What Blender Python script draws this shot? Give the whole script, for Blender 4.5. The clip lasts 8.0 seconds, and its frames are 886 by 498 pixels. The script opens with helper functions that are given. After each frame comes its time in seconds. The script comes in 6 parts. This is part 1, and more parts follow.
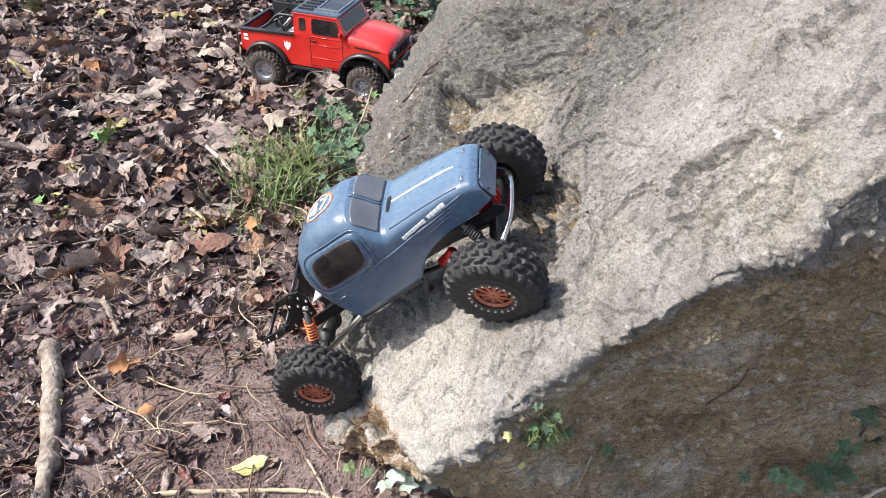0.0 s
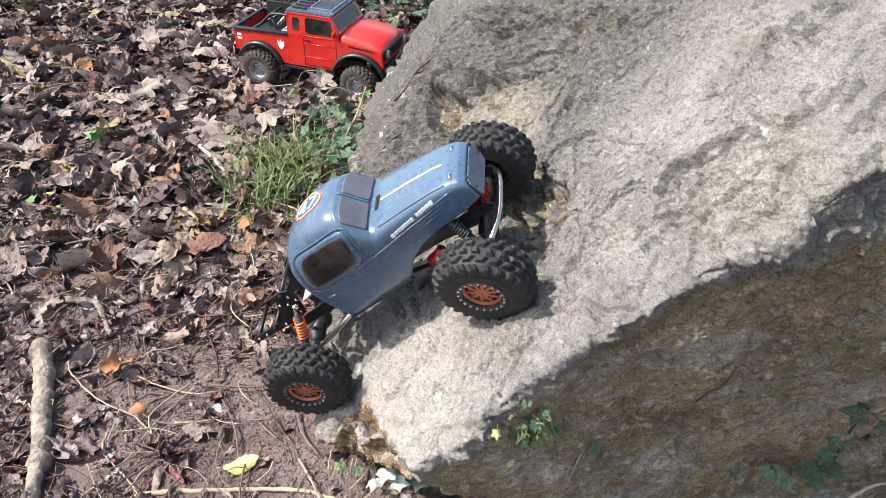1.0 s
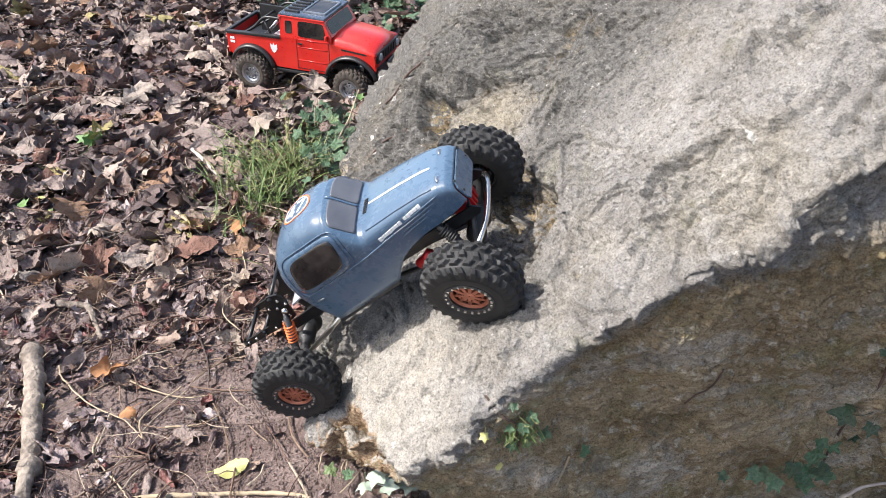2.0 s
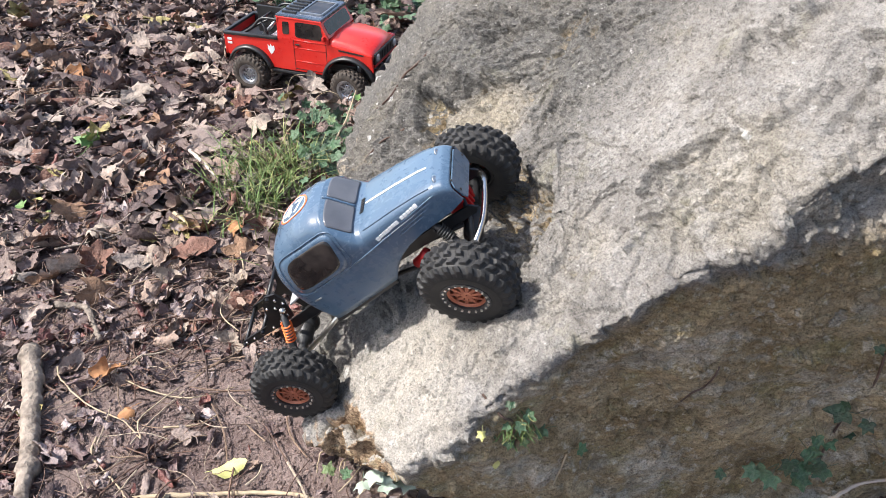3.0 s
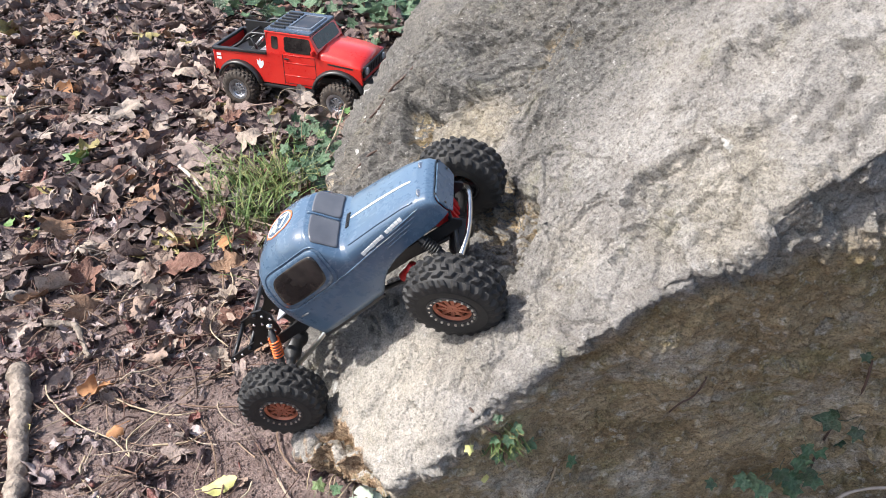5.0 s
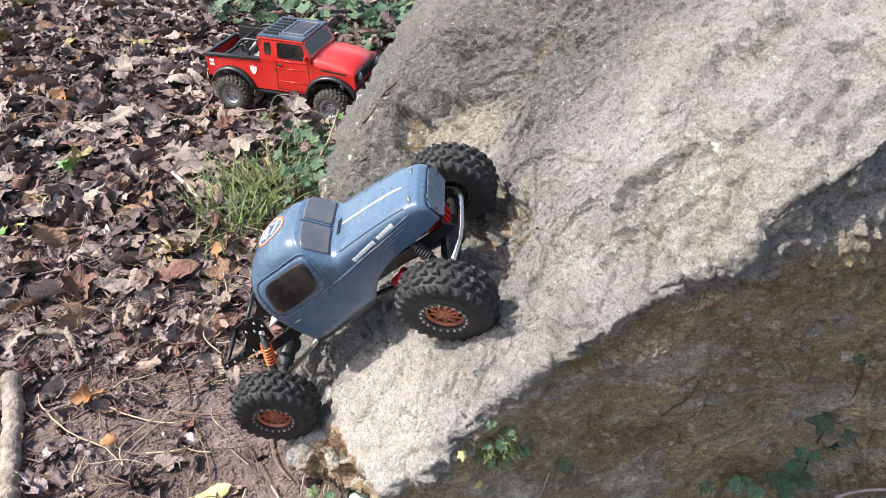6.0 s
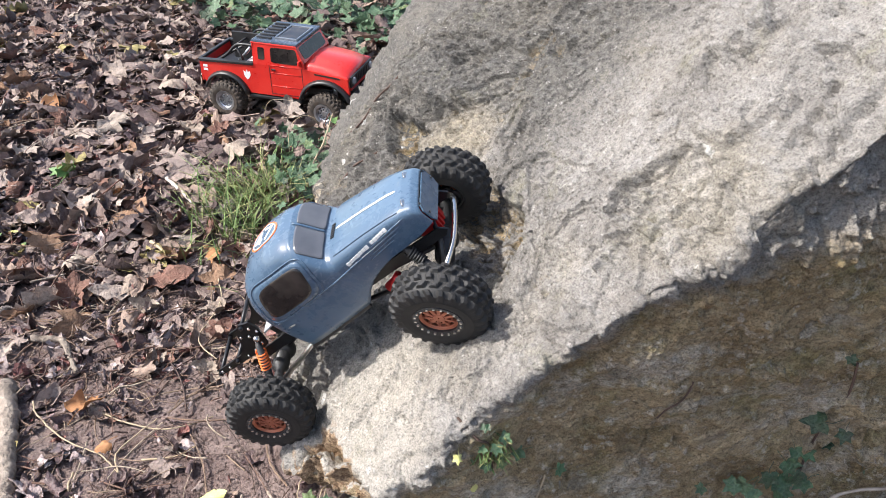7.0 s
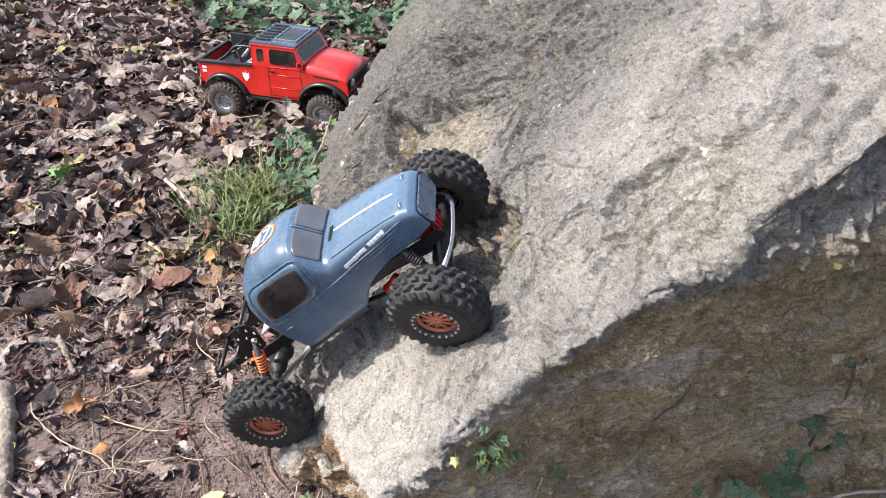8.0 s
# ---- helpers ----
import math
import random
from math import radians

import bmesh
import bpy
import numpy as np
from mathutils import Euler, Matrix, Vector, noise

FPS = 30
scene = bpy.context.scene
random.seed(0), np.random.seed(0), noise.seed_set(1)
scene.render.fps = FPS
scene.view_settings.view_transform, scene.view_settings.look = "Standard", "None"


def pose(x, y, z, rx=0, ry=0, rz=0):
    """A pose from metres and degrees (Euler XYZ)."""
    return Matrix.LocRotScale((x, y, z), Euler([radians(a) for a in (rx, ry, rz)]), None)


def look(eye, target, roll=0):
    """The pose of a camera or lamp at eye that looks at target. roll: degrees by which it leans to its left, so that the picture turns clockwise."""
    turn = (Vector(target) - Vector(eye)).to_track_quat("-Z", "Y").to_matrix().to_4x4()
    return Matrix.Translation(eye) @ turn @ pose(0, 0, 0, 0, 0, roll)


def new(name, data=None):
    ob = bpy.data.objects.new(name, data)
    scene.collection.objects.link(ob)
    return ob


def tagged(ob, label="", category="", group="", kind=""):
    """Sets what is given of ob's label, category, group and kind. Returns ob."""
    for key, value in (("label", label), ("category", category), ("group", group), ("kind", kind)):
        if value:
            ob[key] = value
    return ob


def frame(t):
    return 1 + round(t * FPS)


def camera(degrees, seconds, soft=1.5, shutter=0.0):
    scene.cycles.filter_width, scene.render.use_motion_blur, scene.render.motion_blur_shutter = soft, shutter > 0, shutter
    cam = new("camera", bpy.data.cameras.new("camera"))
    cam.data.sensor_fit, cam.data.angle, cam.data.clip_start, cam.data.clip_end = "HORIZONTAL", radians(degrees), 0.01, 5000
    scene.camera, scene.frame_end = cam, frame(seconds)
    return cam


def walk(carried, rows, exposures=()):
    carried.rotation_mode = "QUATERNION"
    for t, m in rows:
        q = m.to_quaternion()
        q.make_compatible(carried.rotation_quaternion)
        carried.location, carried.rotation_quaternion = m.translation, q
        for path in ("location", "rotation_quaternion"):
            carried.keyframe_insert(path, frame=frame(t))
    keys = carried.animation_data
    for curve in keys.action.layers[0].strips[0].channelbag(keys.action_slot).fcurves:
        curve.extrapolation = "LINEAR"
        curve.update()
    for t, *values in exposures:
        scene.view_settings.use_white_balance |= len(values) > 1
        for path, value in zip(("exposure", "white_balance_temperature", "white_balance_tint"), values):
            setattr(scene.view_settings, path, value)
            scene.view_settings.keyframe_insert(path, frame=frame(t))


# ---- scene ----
cam = camera(60.0, 8.0, 0.6)
PATH = [
    (0, (0.044, -0.029, 0.938), (0.032, 1.587, -0.241), -1.3),
    (0.5, (0.05, -0.031, 0.937), (0.042, 1.585, -0.241), -1.3),
    (1, (0.054, -0.03, 0.936), (0.048, 1.585, -0.243), -1.3),
    (1.5, (0.061, -0.029, 0.937), (0.059, 1.589, -0.239), -1.3),
    (3, (0.066, -0.034, 0.938), (0.072, 1.586, -0.235), -1.4),
    (3.5, (0.066, -0.034, 0.94), (0.075, 1.591, -0.227), -1.5),
    (4, (0.07, -0.032, 0.94), (0.081, 1.598, -0.218), -1.8),
    (4.5, (0.075, -0.032, 0.939), (0.09, 1.602, -0.214), -1.9),
    (6, (0.083, -0.03, 0.94), (0.111, 1.612, -0.202), -2.2),
    (6.5, (0.087, -0.032, 0.94), (0.123, 1.614, -0.196), -2.4),
    (7, (0.086, -0.03, 0.941), (0.124, 1.616, -0.195), -2.5),
    (7.5, (0.089, -0.03, 0.942), (0.129, 1.617, -0.193), -2.5),
    (8, (0.088, -0.03, 0.942), (0.128, 1.618, -0.191), -2.4),
]
walk(cam, [(t, look(eye, target, roll)) for t, eye, target, roll in PATH])

# ---------------------------------------------------------------- light
SUN_FROM = Vector((-0.62, -0.03, 0.78)).normalized()      # towards the sun
sun = new("sun", bpy.data.lights.new("sun", "SUN"))
sun.data.energy, sun.data.angle, sun.data.color = 3.3, radians(0.6), (1.0, 0.975, 0.94)
sun.matrix_world = look(SUN_FROM * 30, (0, 0, 0))
sky_world = bpy.data.worlds.new("sky")
scene.world = sky_world
sky_world.use_nodes = True
sky_nodes = sky_world.node_tree.nodes
sky = sky_nodes.new("ShaderNodeTexSky")
sky.sky_type, sky.sun_disc = "NISHITA", False
sky.dust_density, sky.ozone_density = 3.0, 0.6
sky.sun_elevation = math.asin(SUN_FROM.z)
sky.sun_rotation = math.atan2(SUN_FROM.x, SUN_FROM.y)
sky_world.node_tree.links.new(sky.outputs["Color"], sky_nodes["Background"].inputs["Color"])
sky_nodes["Background"].inputs["Strength"].default_value = 0.135
scene.view_settings.exposure = 1.12

# ---------------------------------------------------------------- materials
class Nodes:
    """A small wrapper round a material's node tree."""

    def __init__(self, name, rough=0.6, metal=0.0):
        self.mat = bpy.data.materials.new(name)
        self.mat.use_nodes = True
        self.tree = self.mat.node_tree
        self.bsdf = self.tree.nodes["Principled BSDF"]
        self.set("Roughness", rough)
        self.set("Metallic", metal)
        self.place = self.add("ShaderNodeTexCoord").outputs["Object"]

    def add(self, kind):
        return self.tree.nodes.new(kind)

    def link(self, a, b):
        self.tree.links.new(a, b)

    def set(self, socket, value):
        if isinstance(value, bpy.types.NodeSocket):
            self.link(value, self.bsdf.inputs[socket])
        else:
            self.bsdf.inputs[socket].default_value = value

    def noise(self, scale, detail=4.0, rough=0.6, stretch=None, warp=0.0):
        n = self.add("ShaderNodeTexNoise")
        n.inputs["Scale"].default_value, n.inputs["Detail"].default_value = scale, detail
        n.inputs["Roughness"].default_value, n.inputs["Distortion"].default_value = rough, warp
        self.link(self.stretched(stretch), n.inputs["Vector"])
        return n.outputs["Fac"]

    def stretched(self, stretch):
        if not stretch:
            return self.place
        m = self.add("ShaderNodeMapping")
        m.inputs["Rotation"].default_value = [radians(a) for a in stretch[1]]
        m.inputs["Scale"].default_value = stretch[0]
        self.link(self.place, m.inputs["Vector"])
        return m.outputs["Vector"]

    def cells(self, scale, feature="F1", stretch=None):
        n = self.add("ShaderNodeTexVoronoi")
        n.feature = feature
        n.inputs["Scale"].default_value = scale
        self.link(self.stretched(stretch), n.inputs["Vector"])
        return n.outputs["Distance"]

    def ramp(self, fac, *stops):
        n = self.add("ShaderNodeValToRGB")
        el = n.color_ramp.elements
        while len(el) < len(stops):
            el.new(0.5)
        for e, (at, col) in zip(el, stops):
            e.position = at
            e.color = (col, col, col, 1) if isinstance(col, (int, float)) else (*col, 1)
        self.link(fac, n.inputs["Fac"])
        return n.outputs["Color"]

    def mix(self, fac, a, b, mode="MIX"):
        n = self.add("ShaderNodeMixRGB")
        n.blend_type = mode
        for socket, v in zip(n.inputs, (fac, a, b)):
            if isinstance(v, bpy.types.NodeSocket):
                self.link(v, socket)
            elif socket.name == "Fac":
                socket.default_value = v
            else:
                socket.default_value = (*v, 1) if not isinstance(v, (int, float)) else (v, v, v, 1)
        return n.outputs["Color"]

    def maths(self, op, a, b=0.5):
        n = self.add("ShaderNodeMath")
        n.operation = op
        for socket, v in zip(n.inputs, (a, b)):
            if isinstance(v, bpy.types.NodeSocket):
                self.link(v, socket)
            else:
                socket.default_value = v
        return n.outputs["Value"]

    def bump(self, *layers):
        last = None
        for height, strength, distance in layers:
            n = self.add("ShaderNodeBump")
            n.inputs["Strength"].default_value, n.inputs["Distance"].default_value = strength, distance
            self.link(height, n.inputs["Height"])
            if last:
                self.link(last, n.inputs["Normal"])
            last = n.outputs["Normal"]
        self.link(last, self.bsdf.inputs["Normal"])


def plain(name, a, b, scale=60.0, rough=0.5, metal=0.0, bump=0.1, depth=0.0006, spec=0.5, coat=0.0):
    """Two near tones mixed by grain and blotches, uneven gloss, and fine relief."""
    n = Nodes(name, rough, metal)
    grain, blotch = n.noise(scale, 5.0), n.noise(scale * 0.17, 3.0)
    n.set("Base Color", n.mix(n.ramp(n.mix(0.5, grain, blotch), (0.35, 0.0), (0.65, 1.0)), a, b))
    n.set("Roughness", n.ramp(blotch, (0.3, max(rough - 0.08, 0.02)), (0.7, min(rough + 0.1, 1.0))))
    n.set("Specular IOR Level", spec)
    if coat:
        n.set("Coat Weight", coat)
        n.set("Coat Roughness", 0.12)
    n.bump((grain, bump, depth))
    return n.mat


def rock_material():
    n = Nodes("weathered_limestone", 0.9)
    bed = ((1.0, 1.0, 1.9), (18, 38, 8))
    broad, mid = n.noise(3.2, 4.0, 0.6), n.noise(16.0, 7.0, 0.68, bed)
    grain, fine = n.noise(95.0, 6.0, 0.75, bed), n.noise(420.0, 4.0, 0.8)
    grit, lumps = n.cells(250.0), n.cells(85.0, "F1", bed)
    pale = n.mix(n.ramp(mid, (0.36, 0.0), (0.62, 1.0)), (0.202, 0.188, 0.173), (0.318, 0.299, 0.278))
    pale = n.mix(n.ramp(n.noise(7.0, 4.0, 0.55), (0.5, 0.0), (0.72, 0.5)), pale, (0.315, 0.278, 0.22))
    grey = n.mix(n.ramp(grain, (0.35, 0.0), (0.65, 1.0)), (0.066, 0.063, 0.059), (0.170, 0.161, 0.149))
    grey = n.mix(n.ramp(n.noise(6.0, 5.0, 0.65), (0.46, 0.0), (0.66, 0.45)), grey, (0.20, 0.178, 0.145))
    split = n.add("ShaderNodeSeparateXYZ")
    n.link(n.place, split.inputs["Vector"])
    # lichen and dappled shade painted as dark grey at the back, thinning downslope
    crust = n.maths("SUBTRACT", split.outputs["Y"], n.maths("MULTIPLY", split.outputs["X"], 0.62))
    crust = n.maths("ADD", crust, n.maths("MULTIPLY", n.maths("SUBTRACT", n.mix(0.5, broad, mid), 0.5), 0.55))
    dapple_skin = n.mix(1.0, n.ramp(crust, (0.54, 0.0), (0.69, 0.94)), n.ramp(n.maths("ADD", split.outputs["Y"], n.maths("MULTIPLY", mid, 0.1)), (0.78, 0.0), (0.92, 1.0)), "MULTIPLY")

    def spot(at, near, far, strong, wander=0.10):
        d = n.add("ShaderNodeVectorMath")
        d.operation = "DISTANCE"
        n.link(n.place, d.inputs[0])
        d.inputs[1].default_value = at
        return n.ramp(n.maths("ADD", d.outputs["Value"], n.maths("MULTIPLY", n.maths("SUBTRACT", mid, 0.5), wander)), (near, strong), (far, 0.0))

    # fresh tan stone where slices broke away, and a paler patch over the toe
    fresh = spot((0.145, 0.93, 0.43), 0.05, 0.10, 0.85)
    dapple_skin = n.mix(fresh, dapple_skin, (0.0, 0.0, 0.0))
    col = n.mix(dapple_skin, pale, grey)
    col = n.mix(spot((-0.01, 0.61, 0.235), 0.09, 0.16, 0.8, 0.12), col, n.mix(mid, (0.36, 0.33, 0.285), (0.48, 0.445, 0.395)))
    tan = n.mix(n.ramp(grain, (0.35, 0.0), (0.65, 1.0)), (0.22, 0.195, 0.155), (0.37, 0.335, 0.275))
    col = n.mix(spot((0.345, 0.60, 0.555), 0.03, 0.10, 0.6, 0.25), col, tan)
    col = n.mix(spot((0.135, 0.96, 0.43), 0.04, 0.09, 0.7), col, (0.33, 0.285, 0.21))
    # shade in the hollow by the front wheel, painted in grey
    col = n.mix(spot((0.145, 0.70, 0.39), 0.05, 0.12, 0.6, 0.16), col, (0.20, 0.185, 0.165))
    # dull grey blotches and pale lichen dots
    stain = n.ramp(n.noise(9.0, 6.0, 0.75, bed), (0.54, 0.0), (0.66, 0.5))
    col = n.mix(stain, col, (0.19, 0.172, 0.155))
    moss = n.ramp(n.noise(11.0, 6.0, 0.7), (0.58, 0.0), (0.72, 0.5))
    col = n.mix(moss, col, (0.25, 0.235, 0.15))
    blue_dots = n.ramp(n.cells(13.0), (0.10, 0.45), (0.16, 0.0))
    col = n.mix(n.mix(1.0, blue_dots, n.ramp(n.noise(4.0, 2.0), (0.5, 0.0), (0.56, 1.0)), "MULTIPLY"), col, (0.13, 0.125, 0.125))
    speck = n.ramp(n.noise(120.0, 3.0, 0.6), (0.64, 0.0), (0.72, 0.6))
    col = n.mix(speck, col, (0.50, 0.48, 0.45))
    blob = n.ramp(n.noise(26.0, 2.0, 0.5), (0.73, 0.0), (0.75, 0.7))
    col = n.mix(blob, col, (0.56, 0.55, 0.52))
    # earth-stained, lichened side; warm bounced light on the flank painted in too
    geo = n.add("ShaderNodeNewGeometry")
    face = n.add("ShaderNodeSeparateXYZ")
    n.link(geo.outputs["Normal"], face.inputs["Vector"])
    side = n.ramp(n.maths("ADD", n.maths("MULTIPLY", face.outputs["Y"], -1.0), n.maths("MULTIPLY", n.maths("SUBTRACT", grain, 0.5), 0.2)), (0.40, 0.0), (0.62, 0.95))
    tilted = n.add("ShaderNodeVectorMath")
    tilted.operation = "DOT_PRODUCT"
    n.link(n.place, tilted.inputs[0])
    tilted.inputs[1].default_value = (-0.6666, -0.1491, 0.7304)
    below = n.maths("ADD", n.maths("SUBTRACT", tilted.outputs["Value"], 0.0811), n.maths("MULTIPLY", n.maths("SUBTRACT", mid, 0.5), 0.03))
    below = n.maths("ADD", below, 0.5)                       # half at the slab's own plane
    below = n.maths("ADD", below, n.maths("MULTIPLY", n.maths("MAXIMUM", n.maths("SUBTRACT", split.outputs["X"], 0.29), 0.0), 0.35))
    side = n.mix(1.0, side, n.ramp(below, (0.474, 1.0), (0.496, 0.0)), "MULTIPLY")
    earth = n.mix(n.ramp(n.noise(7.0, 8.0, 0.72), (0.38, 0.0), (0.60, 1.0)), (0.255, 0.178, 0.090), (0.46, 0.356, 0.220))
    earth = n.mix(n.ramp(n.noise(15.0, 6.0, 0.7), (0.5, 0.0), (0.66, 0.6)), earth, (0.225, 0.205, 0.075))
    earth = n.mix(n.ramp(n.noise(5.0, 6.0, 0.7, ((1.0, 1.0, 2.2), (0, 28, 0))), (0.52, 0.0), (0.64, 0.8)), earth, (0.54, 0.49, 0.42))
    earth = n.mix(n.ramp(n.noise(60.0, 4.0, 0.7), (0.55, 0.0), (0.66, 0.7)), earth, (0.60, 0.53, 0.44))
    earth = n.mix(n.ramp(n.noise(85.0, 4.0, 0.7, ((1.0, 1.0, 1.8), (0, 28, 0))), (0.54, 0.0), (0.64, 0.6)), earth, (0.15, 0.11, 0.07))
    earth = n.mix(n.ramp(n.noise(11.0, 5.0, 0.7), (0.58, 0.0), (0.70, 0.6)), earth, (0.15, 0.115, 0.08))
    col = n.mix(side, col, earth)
    # red-brown soil caked in the broken toe
    soil = n.mix(n.ramp(grain, (0.4, 0.0), (0.6, 1.0)), (0.20, 0.115, 0.065), (0.46, 0.33, 0.21))
    caked = n.mix(1.0, spot((-0.065, 0.590, 0.150), 0.075, 0.095, 0.9, 0.03), n.ramp(face.outputs["Z"], (0.45, 1.0), (0.66, 0.0)), "MULTIPLY")
    col = n.mix(caked, col, soil)
    spots = n.ramp(n.cells(9.0), (0.10, 0.4), (0.19, 0.0))
    col = n.mix(spots, col, (0.20, 0.182, 0.16))
    pit = n.ramp(n.mix(0.3, fine, grain), (0.36, 0.34), (0.5, 1.0), (0.64, 1.38))
    col = n.mix(1.0, col, pit, "MULTIPLY")
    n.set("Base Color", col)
    n.set("Specular IOR Level", 0.25)
    n.bump((mid, 0.5, 0.012), (lumps, 0.5, 0.005), (grain, 0.8, 0.007), (grit, 0.4, 0.003), (fine, 0.5, 0.0025))
    return n.mat


def leaf_material(name, per_object, stops, rough=0.75):
    n = Nodes(name, rough)
    if per_object:
        pick = n.add("ShaderNodeObjectInfo").outputs["Random"]
    else:
        pick = n.add("ShaderNodeNewGeometry").outputs["Random Per Island"]
    tone = n.ramp(pick, *stops)
    tone.node.color_ramp.interpolation = "CONSTANT" if len(stops) > 4 else "LINEAR"
    n.place = n.add("ShaderNodeNewGeometry").outputs["Position"]
    mottle, crumple, veins = n.noise(60.0, 5.0, 0.7), n.noise(130.0, 3.0, 0.6), n.cells(150.0, "DISTANCE_TO_EDGE")
    col = n.mix(n.ramp(mottle, (0.3, 0.0), (0.62, 1.0)), n.mix(0.5, tone, (0.05, 0.03, 0.022)), tone)
    col = n.mix(n.ramp(veins, (0.0, 0.30), (0.10, 0.0)), col, n.mix(0.25, tone, (0.6, 0.55, 0.45)))
    col = n.mix(n.ramp(n.noise(260.0, 2.0), (0.62, 0.0), (0.72, 0.45)), col, (0.07, 0.045, 0.035))
    n.set("Base Color", col)
    n.set("Specular IOR Level", 0.35)
    n.bump((crumple, 0.8, 0.007), (veins, 0.5, 0.002))
    return n.mat


BROWNS = [(0.0, (0.299, 0.231, 0.202)), (0.2, (0.234, 0.171, 0.153)), (0.36, (0.122, 0.084, 0.081)), (0.52, (0.393, 0.319, 0.272)),
          (0.66, (0.084, 0.056, 0.055)), (0.76, (0.308, 0.222, 0.176)), (0.88, (0.198, 0.097, 0.070)), (0.945, (0.291, 0.169, 0.101)), (0.982, (0.321, 0.270, 0.108))]
MULCH = [(0.0, (0.132, 0.088, 0.088)), (0.25, (0.204, 0.138, 0.135)), (0.5, (0.073, 0.047, 0.049)), (0.66, (0.307, 0.238, 0.232)), (0.80, (0.230, 0.093, 0.080)),
         (0.91, (0.426, 0.351, 0.339))]
GREENS = [(0.0, (0.045, 0.105, 0.048)), (0.3, (0.07, 0.145, 0.068)), (0.55, (0.028, 0.068, 0.034)), (0.78, (0.085, 0.165, 0.085)), (0.95, (0.15, 0.22, 0.09))]
ROCK = rock_material()
LEAF = leaf_material("dead_leaf", True, BROWNS)
LITTER = leaf_material("dead_leaf_litter", False, BROWNS)
MULCH_MAT = leaf_material("wet_leaf_mulch", False, MULCH, 0.4)
IVY = leaf_material("ivy_leaf", False, GREENS, 0.35)
IVY_ONE = leaf_material("ivy_leaf_single", True, GREENS, 0.35)
BLADE = leaf_material("grass_blade", False, [(0.0, (0.08, 0.15, 0.04)), (0.45, (0.15, 0.24, 0.06)), (0.9, (0.36, 0.35, 0.15))], 0.5)
STEM = plain("dry_stem", (0.29, 0.22, 0.14), (0.46, 0.37, 0.25), 90, 0.7)
BARK = plain("dead_branch_bark", (0.075, 0.055, 0.042), (0.42, 0.35, 0.285), 75, 0.88, bump=1.0, depth=0.010)


def soil_material():
    n = Nodes("damp_soil", 0.9)
    clod, grit, patch = n.noise(40.0, 7.0, 0.7), n.noise(230.0, 4.0, 0.7), n.noise(5.0, 4.0, 0.6)
    col = n.mix(n.ramp(clod, (0.3, 0.0), (0.7, 1.0)), (0.155, 0.106, 0.094), (0.40, 0.312, 0.28))
    col = n.mix(n.ramp(patch, (0.42, 0.0), (0.62, 0.6)), col, (0.14, 0.09, 0.08))
    col = n.mix(n.ramp(grit, (0.58, 0.0), (0.70, 0.7)), col, (0.46, 0.38, 0.33))
    # leaf mould takes over away from the trodden patch
    away = n.add("ShaderNodeVectorMath")
    away.operation = "DISTANCE"
    n.link(n.place, away.inputs[0])
    away.inputs[1].default_value = (-0.25, 0.80, 0.0)
    mould = n.ramp(n.maths("ADD", n.maths("MULTIPLY", away.outputs["Value"], 0.5), n.maths("MULTIPLY", patch, 0.3)), (0.42, 0.0), (0.75, 1.0))
    bits = n.add("ShaderNodeTexVoronoi")
    bits.inputs["Scale"].default_value = 26.0
    n.link(n.place, bits.inputs["Vector"])
    tone = n.add("ShaderNodeSeparateXYZ")
    n.link(bits.outputs["Color"], tone.inputs["Vector"])
    leafy = n.ramp(tone.outputs["X"], (0.0, (0.045, 0.03, 0.026)), (0.35, (0.11, 0.075, 0.062)), (0.7, (0.17, 0.115, 0.09)), (1.0, (0.27, 0.20, 0.16)))
    col = n.mix(mould, n.mix(1.0, col, (1.05, 1.04, 1.04), "MULTIPLY"), leafy)
    n.set("Base Color", col)
    n.set("Specular IOR Level", 0.3)
    n.bump((clod, 1.0, 0.02), (grit, 1.0, 0.006))
    return n.mat


SOIL = soil_material()


def finish(ob, material, smooth=True):
    ob.data.materials.append(material)
    if smooth:
        ob.data.polygons.foreach_set("use_smooth", [True] * len(ob.data.polygons))
    return ob


def from_arrays(name, verts, faces, material, smooth=True):
    me = bpy.data.meshes.new(name)
    me.from_pydata([tuple(map(float, v)) for v in verts], [], [tuple(map(int, f)) for f in faces])
    me.update()
    return finish(new(name, me), material, smooth)


def part(name, bm, material, parent, label="", smooth=False, m=None):
    """A bmesh as one mesh object under a thing or a part."""
    me = bpy.data.meshes.new(name)
    bmesh.ops.recalc_face_normals(bm, faces=bm.faces)
    bm.to_mesh(me)
    bm.free()
    ob = finish(new(name, me), material, smooth)
    ob.parent = parent
    if m is not None:
        ob.matrix_basis = m
    return tagged(ob, label)

from mathutils import bvhtree

# ---------------------------------------------------------------- ground
def ground_height(x, y):
    h = 0.012 * noise.noise((x * 2.2, y * 2.2, 0.3)) + 0.006 * noise.noise((x * 7, y * 7, 1.7)) + 0.003 * noise.noise((x * 24, y * 24, 4.1))
    h += 0.0018 * noise.noise((x * 70, y * 70, 8.1))
    h += 0.03 * math.exp(-((x + 0.02) ** 2 + (y - 0.72) ** 2) / 0.02)      # earth heaped at the boulder's toe
    far = max(0.0, math.hypot(x, y - 1.5) - 4.0)
    return h * (1 + 0.5 * far) + 0.03 * far * noise.noise((x * 0.2, y * 0.2, 9.0))


